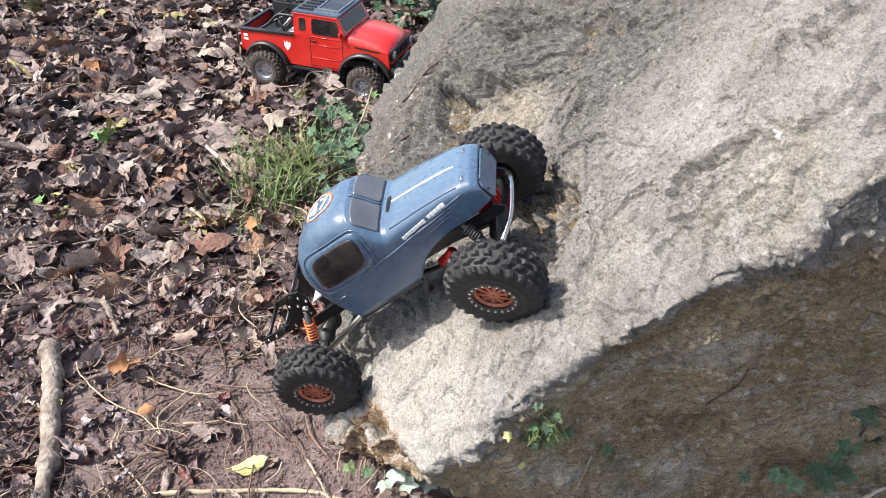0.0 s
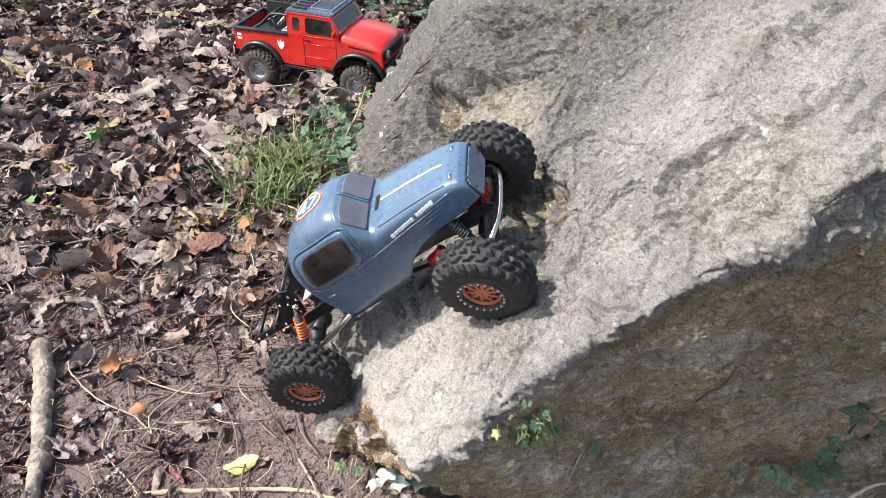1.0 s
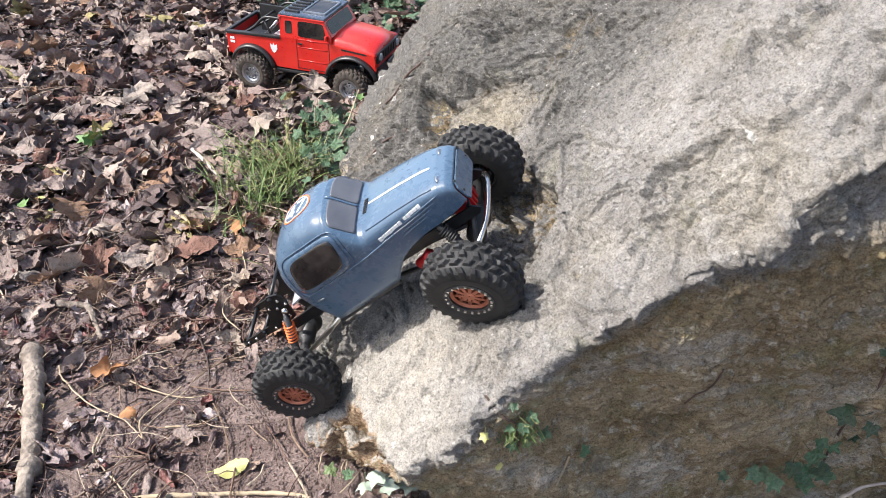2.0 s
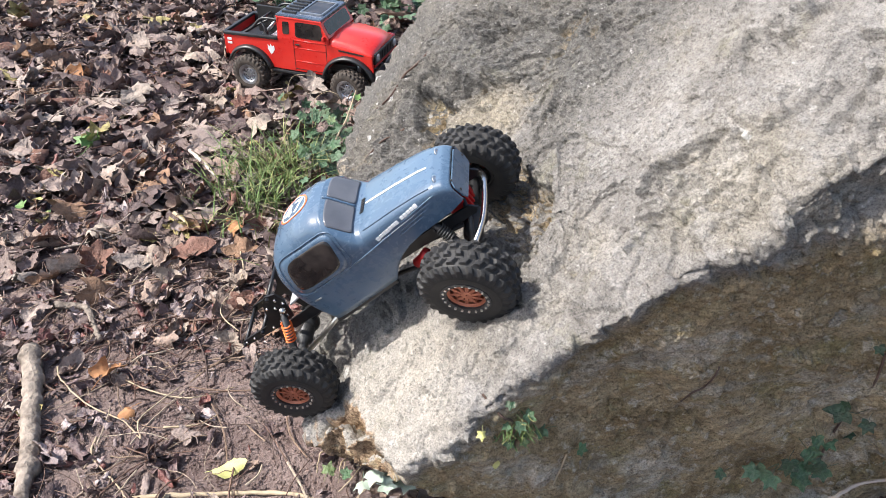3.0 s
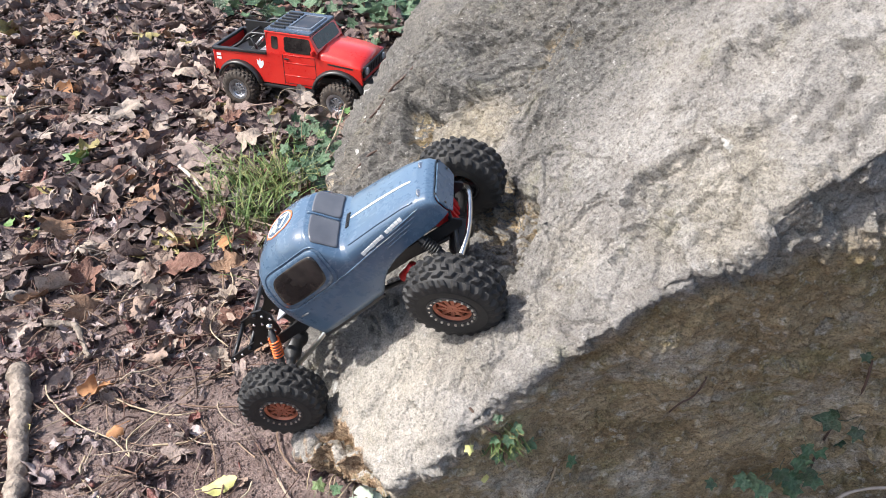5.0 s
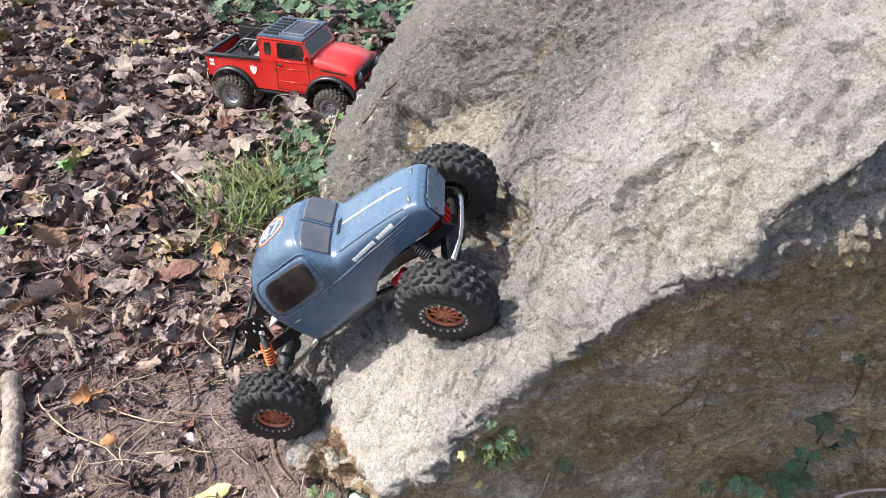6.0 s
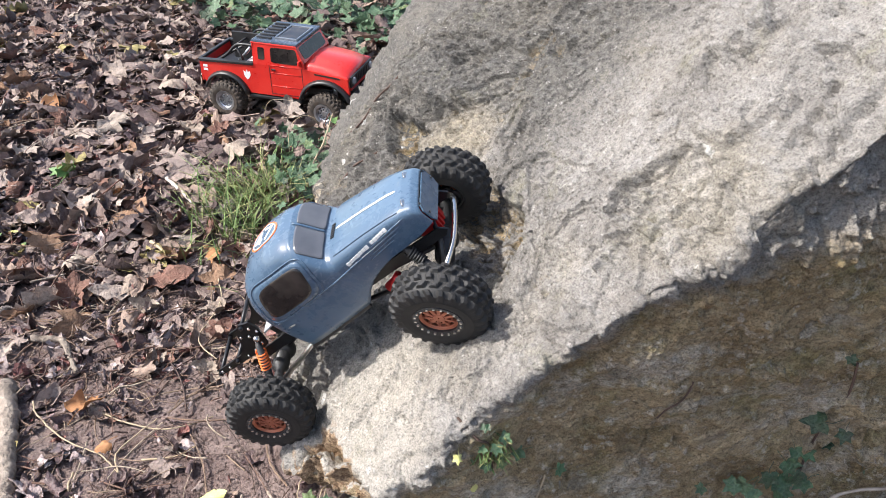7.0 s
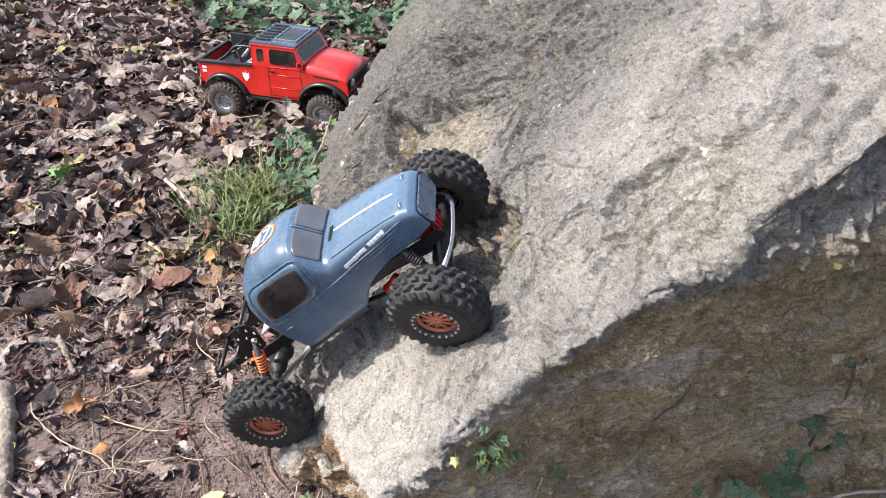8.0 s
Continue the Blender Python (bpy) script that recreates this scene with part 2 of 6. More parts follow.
def spaced(start, end, fine_from, fine_to, step):
    """Coordinates that are close together in the middle and spread towards the ends."""
    mid = list(np.arange(fine_from, fine_to + step / 2, step))
    out, d, at = [], step, fine_to
    while at < end:
        d *= 1.25
        at += d
        out.append(at)
    low, d, at = [], step, fine_from
    while at > start:
        d *= 1.25
        at -= d
        low.append(at)
    return low[::-1] + mid + out


xs, ys = spaced(-120, 120, -1.9, 1.0, 0.014), spaced(-120, 120, 0.4, 3.4, 0.014)
gv = [(x, y, ground_height(x, y)) for y in ys for x in xs]
w = len(xs)
gf = [(j * w + i, j * w + i + 1, (j + 1) * w + i + 1, (j + 1) * w + i) for j in range(len(ys) - 1) for i in range(w - 1)]
ground = tagged(from_arrays("ground", gv, gf, SOIL), "damp brown woodland soil strewn with dead leaves", "ground", kind="structure")


# ---------------------------------------------------------------- boulder
ROCK_CORE = np.array((0.42, 1.02, 0.24))
SLAB_AT = np.array((0.20, 0.60, 0.416))                       # a point of the sunlit slab,
SLAB_UP = np.array((-0.6666, -0.1491, 0.7304))                # its normal,
SLAB_U = np.array((0.7457, -0.1332, 0.6529))                  # and its own axes: up the slope
SLAB_V = np.array((0.0, 0.9798, 0.1999))                      # and across it


def plane_at(normal, point):
    n = np.array(normal, float)
    n /= np.linalg.norm(n)
    return n, float(n @ (np.array(point) - ROCK_CORE))


# each face: its plane, how much its surface wanders, and at what spacing
ROCK_FACES = [
    (plane_at((-0.912, -0.204, 1.0), (0.20, 0.60, 0.416)), 0.008, 6.0),      # sunlit slab
    (plane_at((0.10, -1.0, -0.13), (0.20, 0.538, 0.38)), 0.006, 6.0),          # shaded flank
    (plane_at((-1.0, 0.05, -0.28), (-0.127, 0.72, 0.142)), 0.008, 9.0),      # undercut end
    (plane_at((-0.28, -0.66, -0.70), (-0.048, 0.565, 0.176)), 0.008, 12.0),  # undercut toe
    (plane_at((-0.80, 0.05, 0.55), (0.000, 1.20, 0.390)), 0.016, 6.0),       # back shoulder
    (plane_at((-0.30, 0.85, 0.35), (0.05, 1.56, 0.35)), 0.03, 5.0),          # back
    (plane_at((0.10, 0.30, 1.0), (0.62, 0.90, 0.78)), 0.02, 4.0),            # top
    (plane_at((0.85, -0.35, 0.45), (1.05, 0.80, 0.35)), 0.03, 4.0),          # far end
    (plane_at((0.6, 0.8, 0.1), (0.95, 1.45, 0.3)), 0.03, 4.0),
    (plane_at((0.0, 0.0, -1.0), (0.4, 1.0, -0.08)), 0.0, 4.0),
]
# the flank stands out by the toe and steps along the lip: up the slope, outwards
FLANK_STEPS = ((-0.45, -0.23, -0.15, -0.125, -0.085, -0.02, 0.012, 0.022, 0.05, 0.066, 0.09, 0.135, 0.15, 0.185, 0.20, 0.25, 0.40),
               (0.010, 0.024, 0.026, 0.016, 0.004, 0.000, 0.000, 0.004, 0.006, 0.004, 0.003, 0.003, 0.006, 0.012, 0.010, 0.008, 0.000))
# hollows (positive) and swellings (negative): centre, radius, depth
ROCK_DENTS = [
    ((0.160, 0.790, 0.415), 0.06, 0.012), ((0.075, 0.685, 0.318), 0.12, -0.017), ((0.31, 0.67, 0.56), 0.12, -0.012), ((0.43, 0.72, 0.67), 0.14, -0.014),
    ((0.083, 1.16, 0.44), 0.14, -0.026), ((0.13, 0.965, 0.435), 0.07, -0.018), ((0.215, 0.80, 0.47), 0.10, -0.006), ((0.02, 0.62, 0.26), 0.10, -0.006),
    ((0.055, 1.02, 0.36), 0.05, 0.020),
]
# where slices broke away: corners on the slab's axes, depth, softness of the rim, and how the floor rises along (u, v)
ROCK_CUTS = [
    (((0.108, 0.066), (0.141, 0.090), (0.174, 0.090), (0.217, 0.074), (0.255, 0.030), (0.27, -0.03), (0.22, -0.05), (0.178, 0.000), (0.13, 0.042)), 0.0075, 0.0009, 0.10, -0.06),
    (((0.090, 0.036), (0.123, 0.033), (0.165, 0.012), (0.156, 0.000), (0.122, 0.010)), 0.0050, 0.0009, 0.10, -0.10),
    (((-0.048, 0.262), (-0.028, 0.215), (-0.004, 0.160), (-0.010, 0.125), (-0.045, 0.095), (-0.095, 0.110), (-0.10, 0.20)), 0.014, 0.003, -0.06, 0.0),
    (((-0.018, 0.150), (0.004, 0.172), (0.000, 0.13), (-0.03, 0.085), (-0.07, 0.06), (-0.055, 0.09)), 0.009, 0.002, 0.0, 0.0),
    (((-0.215, 0.56), (-0.165, 0.50), (-0.125, 0.415), (-0.165, 0.40), (-0.215, 0.46)), 0.034, 0.004, 0.0, 0.0),
    (((-0.165, 0.56), (-0.095, 0.47), (-0.055, 0.42), (-0.075, 0.405), (-0.12, 0.45)), 0.009, 0.003, 0.0, 0.0),
    (((-0.070, 0.43), (-0.030, 0.418), (-0.002, 0.405), (-0.030, 0.398), (-0.062, 0.412)), 0.009, 0.0016, 0.0, 0.0),
    (((0.10, 0.44), (0.17, 0.36), (0.20, 0.34), (0.15, 0.33), (0.09, 0.38)), 0.004, 0.002, 0.03, 0.0),
    (((-0.10, 0.66), (0.00, 0.56), (0.03, 0.50), (-0.02, 0.50), (-0.10, 0.58)), 0.007, 0.002, 0.04, 0.0),
    (((0.288, 0.020), (0.302, 0.010), (0.330, 0.040), (0.360, 0.055), (0.352, 0.062), (0.318, 0.042)), 0.012, 0.0010, 0.0, 0.0),
    (((0.272, -0.02), (0.300, -0.01), (0.34, 0.012), (0.40, 0.03), (0.40, -0.08), (0.27, -0.08)), 0.011, 0.0012, 0.0, 0.0),
    (((0.163, -0.012), (0.172, -0.012), (0.190, -0.055), (0.180, -0.06)), 0.008, 0.0015, 0.0, 0.0),
    (((0.142, -0.020), (0.150, -0.020), (0.160, -0.055), (0.150, -0.055)), 0.006, 0.0015, 0.0, 0.0),
    (((-0.245, -0.060), (-0.236, -0.052), (-0.232, -0.068), (-0.242, -0.080)), 0.006, 0.0012, 0.0, 0.0),
]
# hairline cracks: corners of a line on the slab's axes, and width
ROCK_CRACKS = [
    (((0.182, 0.148), (0.209, 0.139), (0.226, 0.143)), 0.0022), (((0.190, 0.138), (0.216, 0.130)), 0.0018), (((0.208, 0.106), (0.221, 0.124)), 0.0022),
    (((0.185, 0.275), (0.200, 0.272)), 0.002), (((0.255, 0.215), (0.285, 0.205)), 0.0025), (((-0.07, 0.425), (-0.03, 0.405), (0.01, 0.40), (0.05, 0.41)), 0.0022),
    (((0.30, 0.14), (0.306, 0.16)), 0.003), (((0.228, -0.01), (0.236, 0.01)), 0.0022), (((-0.20, -0.085), (-0.165, -0.098), (-0.135, -0.10)), 0.0035),
    (((-0.13, -0.045), (-0.118, -0.03)), 0.002), (((-0.24, 0.03), (-0.232, 0.045)), 0.002), (((0.02, 0.30), (0.06, 0.27), (0.09, 0.265)), 0.0018),
    (((-0.28, 0.62), (-0.20, 0.60), (-0.16, 0.62)), 0.0025), (((0.05, 0.56), (0.12, 0.50), (0.16, 0.50)), 0.002), (((-0.30, 0.16), (-0.27, 0.125), (-0.262, 0.09)), 0.004),
]


def lattice(q, seed):
    """A number from 0 to 1 for each whole-number place."""
    h = q[:, 0].astype(np.uint32) * np.uint32(73856093) ^ q[:, 1].astype(np.uint32) * np.uint32(19349663) ^ q[:, 2].astype(np.uint32) * np.uint32(83492791)
    h ^= np.uint32((seed * 2654435761) & 0xFFFFFFFF)
    h = (h ^ (h >> np.uint32(15))) * np.uint32(2246822519)
    h = (h ^ (h >> np.uint32(13))) * np.uint32(3266489917)
    return (h ^ (h >> np.uint32(16))) / 4294967295.0


def waves(p, seed=0):
    """Smooth noise from -1 to 1 at many points at once."""
    base = np.floor(p)
    f = p - base
    base = base.astype(np.int64)
    s = f * f * f * (f * (f * 6 - 15) + 10)
    out = np.zeros(len(p))
    for c in ((a, b, d) for a in (0, 1) for b in (0, 1) for d in (0, 1)):
        q = base + np.array(c)
        w = np.prod(np.where(np.array(c), s, 1 - s), axis=1)
        g = sum((lattice(q, seed * 3 + k) * 2 - 1) * (f[:, k] - c[k]) for k in range(3))
        out += w * g
    return out * 1.7


def chips(p, seed=0):
    """Tilted flat pieces: each cell leans its own way."""
    base = np.floor(p).astype(np.int64)
    best, out = np.full(len(p), 9.0), np.zeros(len(p))
    for c in ((a, b, d) for a in (-1, 0, 1) for b in (-1, 0, 1) for d in (-1, 0, 1)):
        q = base + np.array(c)
        rnd3 = np.stack([lattice(q, seed * 5 + k) for k in range(3)], 1)
        away = p - (q + rnd3)
        dist = (away ** 2).sum(1)
        lean = np.stack([lattice(q, seed * 5 + 11 + k) for k in range(3)], 1) - 0.5
        near = dist < best
        out = np.where(near, (away * lean).sum(1), out)
        best = np.where(near, dist, best)
    return out


def line_distance(u, v, a, b):
    d = np.array(b) - np.array(a)
    t = np.clip(((u - a[0]) * d[0] + (v - a[1]) * d[1]) / (d @ d), 0, 1)
    return np.hypot(u - a[0] - t * d[0], v - a[1] - t * d[1])


def polygon_depth(u, v, corners):
    """How far inside a polygon each point lies; negative outside."""
    dist, inside = np.full(len(u), 9.0), np.zeros(len(u), bool)
    for a, b in zip(corners, corners[1:] + corners[:1]):
        dist = np.minimum(dist, line_distance(u, v, a, b))
        if a[1] != b[1]:
            inside ^= ((a[1] > v) != (b[1] > v)) & (u < (b[0] - a[0]) * (v - a[1]) / (b[1] - a[1]) + a[0])
    return np.where(inside, dist, -dist)


def smooth(x):
    x = np.clip(x, 0, 1)
    return x * x * (3 - 2 * x)


def boulder():
    # rays from the core in rings round the side that faces the path, close together there
    pull = np.array((-0.50, -0.72, 0.48)) / np.linalg.norm((-0.50, -0.72, 0.48))
    e1 = np.cross(pull, (0, 0, 1))
    e1 /= np.linalg.norm(e1)
    e2 = np.cross(pull, e1)
    theta = np.concatenate((np.linspace(0.004, 1.45, 440), np.linspace(1.45, math.pi - 0.01, 40)[1:]))
    turns = 700
    phi = np.arange(turns) * 2 * math.pi / turns
    way = (np.cos(theta)[:, None, None] * pull + np.sin(theta)[:, None, None] * (np.cos(phi)[None, :, None] * e1 + np.sin(phi)[None, :, None] * e2)).reshape(-1, 3)

    def hull(offsets, sharp=150.0):
        r, lean = np.zeros(len(way)), np.zeros((len(way), 3))
        for ((n, d), _, _), o in zip(ROCK_FACES, offsets):
            t = np.where(way @ n > 0, np.clip(way @ n, 1e-4, None) / np.maximum(d + o, 0.02), 0) ** sharp
            r += t
            lean += t[:, None] * n
        return ROCK_CORE + way * (r ** (-1 / sharp))[:, None], lean / np.linalg.norm(lean, axis=1)[:, None]

    pts, _ = hull([0.0] * len(ROCK_FACES))
    offs = [amp * (waves(pts * freq, k) + 0.6 * waves(pts * freq * 2.7, k + 20)) for k, (_, amp, freq) in enumerate(ROCK_FACES)]
    up = (pts - SLAB_AT) @ SLAB_U
    offs[1] = offs[1] + np.interp(up + 0.008 * waves(pts * 30, 5), *FLANK_STEPS)
    pts, out = hull(offs)
    for c, rad, deep in ROCK_DENTS:
        pts = pts - out * (deep * np.exp(-((pts - np.array(c)) ** 2).sum(1) / (2 * (rad * 0.6) ** 2)))[:, None]
    q = pts - SLAB_AT
    u, v, above = q @ SLAB_U, q @ SLAB_V, q @ SLAB_UP
    ragged = 0.007 * waves(pts * 28, 7) + 0.006 * waves(pts * 75, 8) + 0.003 * waves(pts * 170, 9)
    on_slab = smooth((above + 0.075) / 0.02)
    floor_rough = np.zeros(len(pts))
    drop = np.zeros(len(pts))
    for corners, deep, soft, rise_u, rise_v in ROCK_CUTS:
        inside = polygon_depth(u, v, list(corners)) + ragged * min(1.0, deep / 0.006)
        cu, cv = np.mean(corners, axis=0)
        depth = np.clip(deep - rise_u * (u - cu) - rise_v * (v - cv), 0.0, 0.06)
        drop += depth * smooth(inside / (2 * soft) + 0.5) * on_slab
        floor_rough = np.maximum(floor_rough, smooth(inside / 0.004))
    for line, wide in ROCK_CRACKS:
        d = np.min([line_distance(u + 0.4 * ragged, v + 0.4 * ragged, a, b) for a, b in zip(line, line[1:])], axis=0)
        drop += 0.006 * smooth(1 - d / wide) * on_slab
    # the broken toe: an earthy notch below the end of the slab
    notch = polygon_depth(u, v, [(-0.398, 0.010), (-0.332, -0.006), (-0.300, -0.055), (-0.262, -0.108), (-0.27, -0.20), (-0.42, -0.20), (-0.412, -0.030)]) + 0.8 * ragged
    drop += 0.034 * smooth(notch / 0.010 + 0.3) * smooth((above + 0.16) / 0.03)
    floor_rough = np.maximum(floor_rough, smooth(notch / 0.006))
    # grain of the stone: beds that run up the slope, leaning chips, crumbly broken floors
    bed = np.stack((u * 7 + v * 3, v * 22 - u * 9, above * 30), 1)
    warp = 0.25 * waves(pts * 9, 31)[:, None]
    crust = smooth(((pts[:, 1] - 0.62 * pts[:, 0]) - 0.62 + 0.1 * waves(pts * 5, 33)) / 0.16)
    flank = smooth((-out[:, 1] - 0.6) / 0.2)
    lip = np.exp(-(above / 0.035) ** 2) * flank * smooth((u + 0.12) / 0.1) + 0.35 * smooth((u - 0.25) / 0.06) * np.exp(-(v / 0.05) ** 2)
    rough = 0.35 + 0.45 * smooth(waves(pts * 4, 34) + 0.4) + 0.5 * crust + 0.1 * lip + 0.5 * floor_rough + 0.25 * flank
    step = waves(bed * 1.4 + warp, 35)
    relief = 0.0048 * rough * (0.5 * np.floor(step * 3 + 0.5) / 3 + 0.5 * step) + 0.0022 * rough * waves(bed * 3.3 + warp, 36)
    relief += rough * (0.22 * chips(pts * 11 + warp, 1) / 11 + 0.50 * chips(pts * 31 + warp, 2) / 31 + (0.75 - 0.5 * np.minimum(1, lip)) * chips(pts * 80 + warp, 3) / 80)
    split = np.abs(waves(bed * 2.1 + 2 * warp, 37))
    relief -= 0.0028 * smooth(1 - split / 0.035) * smooth(2 * waves(pts * 6, 38)) * rough
    relief += 0.0017 * rough * waves(pts * 110, 39) + 0.0012 * waves(pts * 200, 40)
    relief += floor_rough * (0.0016 * waves(pts * 60, 41) + 0.0012 * waves(pts * 140, 42))
    pts = pts + out * (relief - drop)[:, None]
    rings = len(theta)
    i, j = np.meshgrid(np.arange(rings - 1), np.arange(turns), indexing="ij")
    k = (j + 1) % turns
    quads = np.stack((i * turns + j, (i + 1) * turns + j, (i + 1) * turns + k, i * turns + k), -1).reshape(-1, 4).tolist()
    quads += [list(range(turns))[::-1], list(range((rings - 1) * turns, rings * turns))]
    return pts, quads


ROCK_POINTS, ROCK_QUADS = boulder()
ROCK_TREE = bvhtree.BVHTree.FromPolygons(ROCK_POINTS.tolist(), ROCK_QUADS)
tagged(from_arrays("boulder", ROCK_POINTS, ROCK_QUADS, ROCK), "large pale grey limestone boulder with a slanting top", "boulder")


# ---------------------------------------------------------------- shape tools
def box(bm, m, size, bevel=0.0):
    made = bmesh.ops.create_cube(bm, size=1.0, matrix=m @ Matrix.Diagonal((*size, 1)))["verts"]
    if bevel:
        edges = list({e for v in made for e in v.link_edges})
        bmesh.ops.bevel(bm, geom=edges, offset=bevel, segments=2, profile=0.6, affect="EDGES")
    return bm


def tube(bm, points, radius, seg=10):
    """A round bar along points, with closed ends; radius is one number or one for each point."""
    pts = [Vector(p) for p in points]
    radii = radius if isinstance(radius, (list, tuple)) else [radius] * len(pts)
    rings, up = [], None
    for i, p in enumerate(pts):
        d = (pts[min(i + 1, len(pts) - 1)] - pts[max(i - 1, 0)]).normalized()
        if up is None:
            up = d.orthogonal().normalized()
        up = (up - d * up.dot(d)).normalized()
        side = d.cross(up)
        rings.append([bm.verts.new(p + (up * math.cos(a) + side * math.sin(a)) * radii[i]) for a in (2 * math.pi * k / seg for k in range(seg))])
    for a, b in zip(rings, rings[1:]):
        for k in range(seg):
            bm.faces.new((a[k], a[(k + 1) % seg], b[(k + 1) % seg], b[k]))
    bm.faces.new(rings[0][::-1])
    bm.faces.new(rings[-1])
    return bm


def curve_points(points, steps=6):
    """Points along a smooth line through the given ones."""
    pts = [Vector(p) for p in points]
    out = []
    for i in range(len(pts) - 1):
        a, b, c, d = pts[max(i - 1, 0)], pts[i], pts[i + 1], pts[min(i + 2, len(pts) - 1)]
        for k in range(steps):
            t = k / steps
            out.append(0.5 * (2 * b + (c - a) * t + (2 * a - 5 * b + 4 * c - d) * t * t + (3 * b - a - 3 * c + d) * t ** 3))
    return out + [pts[-1]]


def lathe(bm, profile, seg=40, closed=True):
    """Turns (radius, y) pairs round the y axis."""
    rings = [[bm.verts.new((r * math.cos(a), y, r * math.sin(a))) for a in (2 * math.pi * k / seg for k in range(seg))] for r, y in profile]
    pairs = list(zip(rings, rings[1:])) + ([(rings[-1], rings[0])] if closed else [])
    for a, b in pairs:
        for k in range(seg):
            bm.faces.new((a[k], a[(k + 1) % seg], b[(k + 1) % seg], b[k]))
    if not closed:
        bm.faces.new(rings[0])
        bm.faces.new(rings[-1])
    return bm


def slab(bm, outline, y0, y1, bevel=0.0):
    """A flat plate with an outline of (x, z) pairs, from y0 to y1."""
    a = [bm.verts.new((x, y0, z)) for x, z in outline]
    b = [bm.verts.new((x, y1, z)) for x, z in outline]
    n = len(a)
    made = [bm.faces.new(a), bm.faces.new(b[::-1])] + [bm.faces.new((a[i], b[i], b[(i + 1) % n], a[(i + 1) % n])) for i in range(n)]
    if bevel:
        bmesh.ops.bevel(bm, geom=list({e for f in made[:2] for e in f.edges}), offset=bevel, segments=2, affect="EDGES")
    return bm


def patch(bm, place, u0, u1, v0, v1, power=5.0, n=14, thick=0.001, skew=0.0):
    """A sheet with rounded corners laid on place(u, v, lift), u and v in the given bounds."""
    rows = []
    for lift in (thick, -0.0008):
        grid = []
        for j in range(n + 1):
            line = []
            for i in range(n + 1):
                a, b = 2 * i / n - 1, 2 * j / n - 1
                m = max(abs(a), abs(b))
                if m > 0:
                    k = m / (abs(a) ** power + abs(b) ** power) ** (1 / power)
                    a, b = a * k, b * k
                line.append(bm.verts.new(place((u0 + u1) / 2 + (u1 - u0) / 2 * a + skew * b, (v0 + v1) / 2 + (v1 - v0) / 2 * b, lift)))
            grid.append(line)
        rows.append(grid)
    top, low = rows
    for j in range(n):
        for i in range(n):
            bm.faces.new((top[j][i], top[j][i + 1], top[j + 1][i + 1], top[j + 1][i]))
            bm.faces.new((low[j][i], low[j + 1][i], low[j + 1][i + 1], low[j][i + 1]))
    rim = [(0, i) for i in range(n)] + [(j, n) for j in range(n)] + [(n, i) for i in range(n, 0, -1)] + [(j, 0) for j in range(n, 0, -1)]
    for (j, i), (l, k) in zip(rim, rim[1:] + rim[:1]):
        bm.faces.new((top[j][i], low[j][i], low[l][k], top[l][k]))
    return bm


RUBBER = plain("dusty_tyre_rubber", (0.010, 0.010, 0.011), (0.025, 0.024, 0.023), 70, 0.66, bump=0.35, depth=0.001)
MUDDY_RUBBER = plain("muddy_tyre_rubber", (0.022, 0.019, 0.017), (0.095, 0.072, 0.055), 55, 0.85, bump=0.5, depth=0.002)
BLACK = plain("black_plastic", (0.014, 0.014, 0.015), (0.026, 0.026, 0.027), 60, 0.42)
ANODISED = plain("black_anodised_plate", (0.02, 0.02, 0.022), (0.04, 0.04, 0.043), 60, 0.35, 0.6)
COPPER = plain("copper_anodised_rim", (0.34, 0.115, 0.070), (0.52, 0.20, 0.125), 90, 0.36, 0.7)
CHROME = plain("brushed_steel", (0.60, 0.59, 0.57), (0.75, 0.74, 0.72), 80, 0.25, 1.0)
SATIN = plain("satin_chrome_rim", (0.28, 0.29, 0.31), (0.50, 0.51, 0.54), 80, 0.32, 0.9)
RED_METAL = plain("red_anodised", (0.50, 0.015, 0.02), (0.62, 0.03, 0.03), 80, 0.35, 0.4)
ORANGE = plain("orange_spring", (0.80, 0.13, 0.03), (0.90, 0.20, 0.05), 80, 0.4)
WHITE = plain("white_decal", (0.72, 0.72, 0.72), (0.82, 0.82, 0.82), 80, 0.4)
TRAY = plain("grey_electronics_tray", (0.35, 0.35, 0.37), (0.5, 0.5, 0.52), 80, 0.4, 0.3)


def paint(name, a, b, rough=0.28, scuff=(0.25, 0.31, 0.38)):
    """Sprayed polycarbonate: near even colour under a clear gloss, with dust and hairline scuffs."""
    n = Nodes(name, rough)
    cloud, dust = n.noise(14.0, 4.0), n.noise(120.0, 5.0, 0.7)
    scratch = n.noise(60.0, 4.0, 0.7, ((0.25, 4.0, 4.0), (10, 20, 30)))
    col = n.mix(n.ramp(cloud, (0.35, 0.0), (0.65, 1.0)), a, b)
    col = n.mix(n.ramp(scratch, (0.60, 0.0), (0.75, 0.35)), col, scuff)
    col = n.mix(n.ramp(dust, (0.6, 0.0), (0.75, 0.18)), col, (0.34, 0.29, 0.24))
    n.set("Base Color", col)
    n.set("Roughness", n.ramp(n.mix(0.5, cloud, dust), (0.35, rough - 0.06), (0.65, rough + 0.14)))
    n.set("Coat Weight", 0.6)
    n.set("Coat Roughness", 0.10)
    n.bump((cloud, 0.12, 0.003), (dust, 0.06, 0.0005))
    return n.mat


BLUE = paint("slate_blue_body", (0.058, 0.102, 0.162), (0.078, 0.130, 0.195), 0.24)
RED = paint("red_body", (0.56, 0.018, 0.014), (0.66, 0.03, 0.02), 0.3, (0.6, 0.12, 0.1))


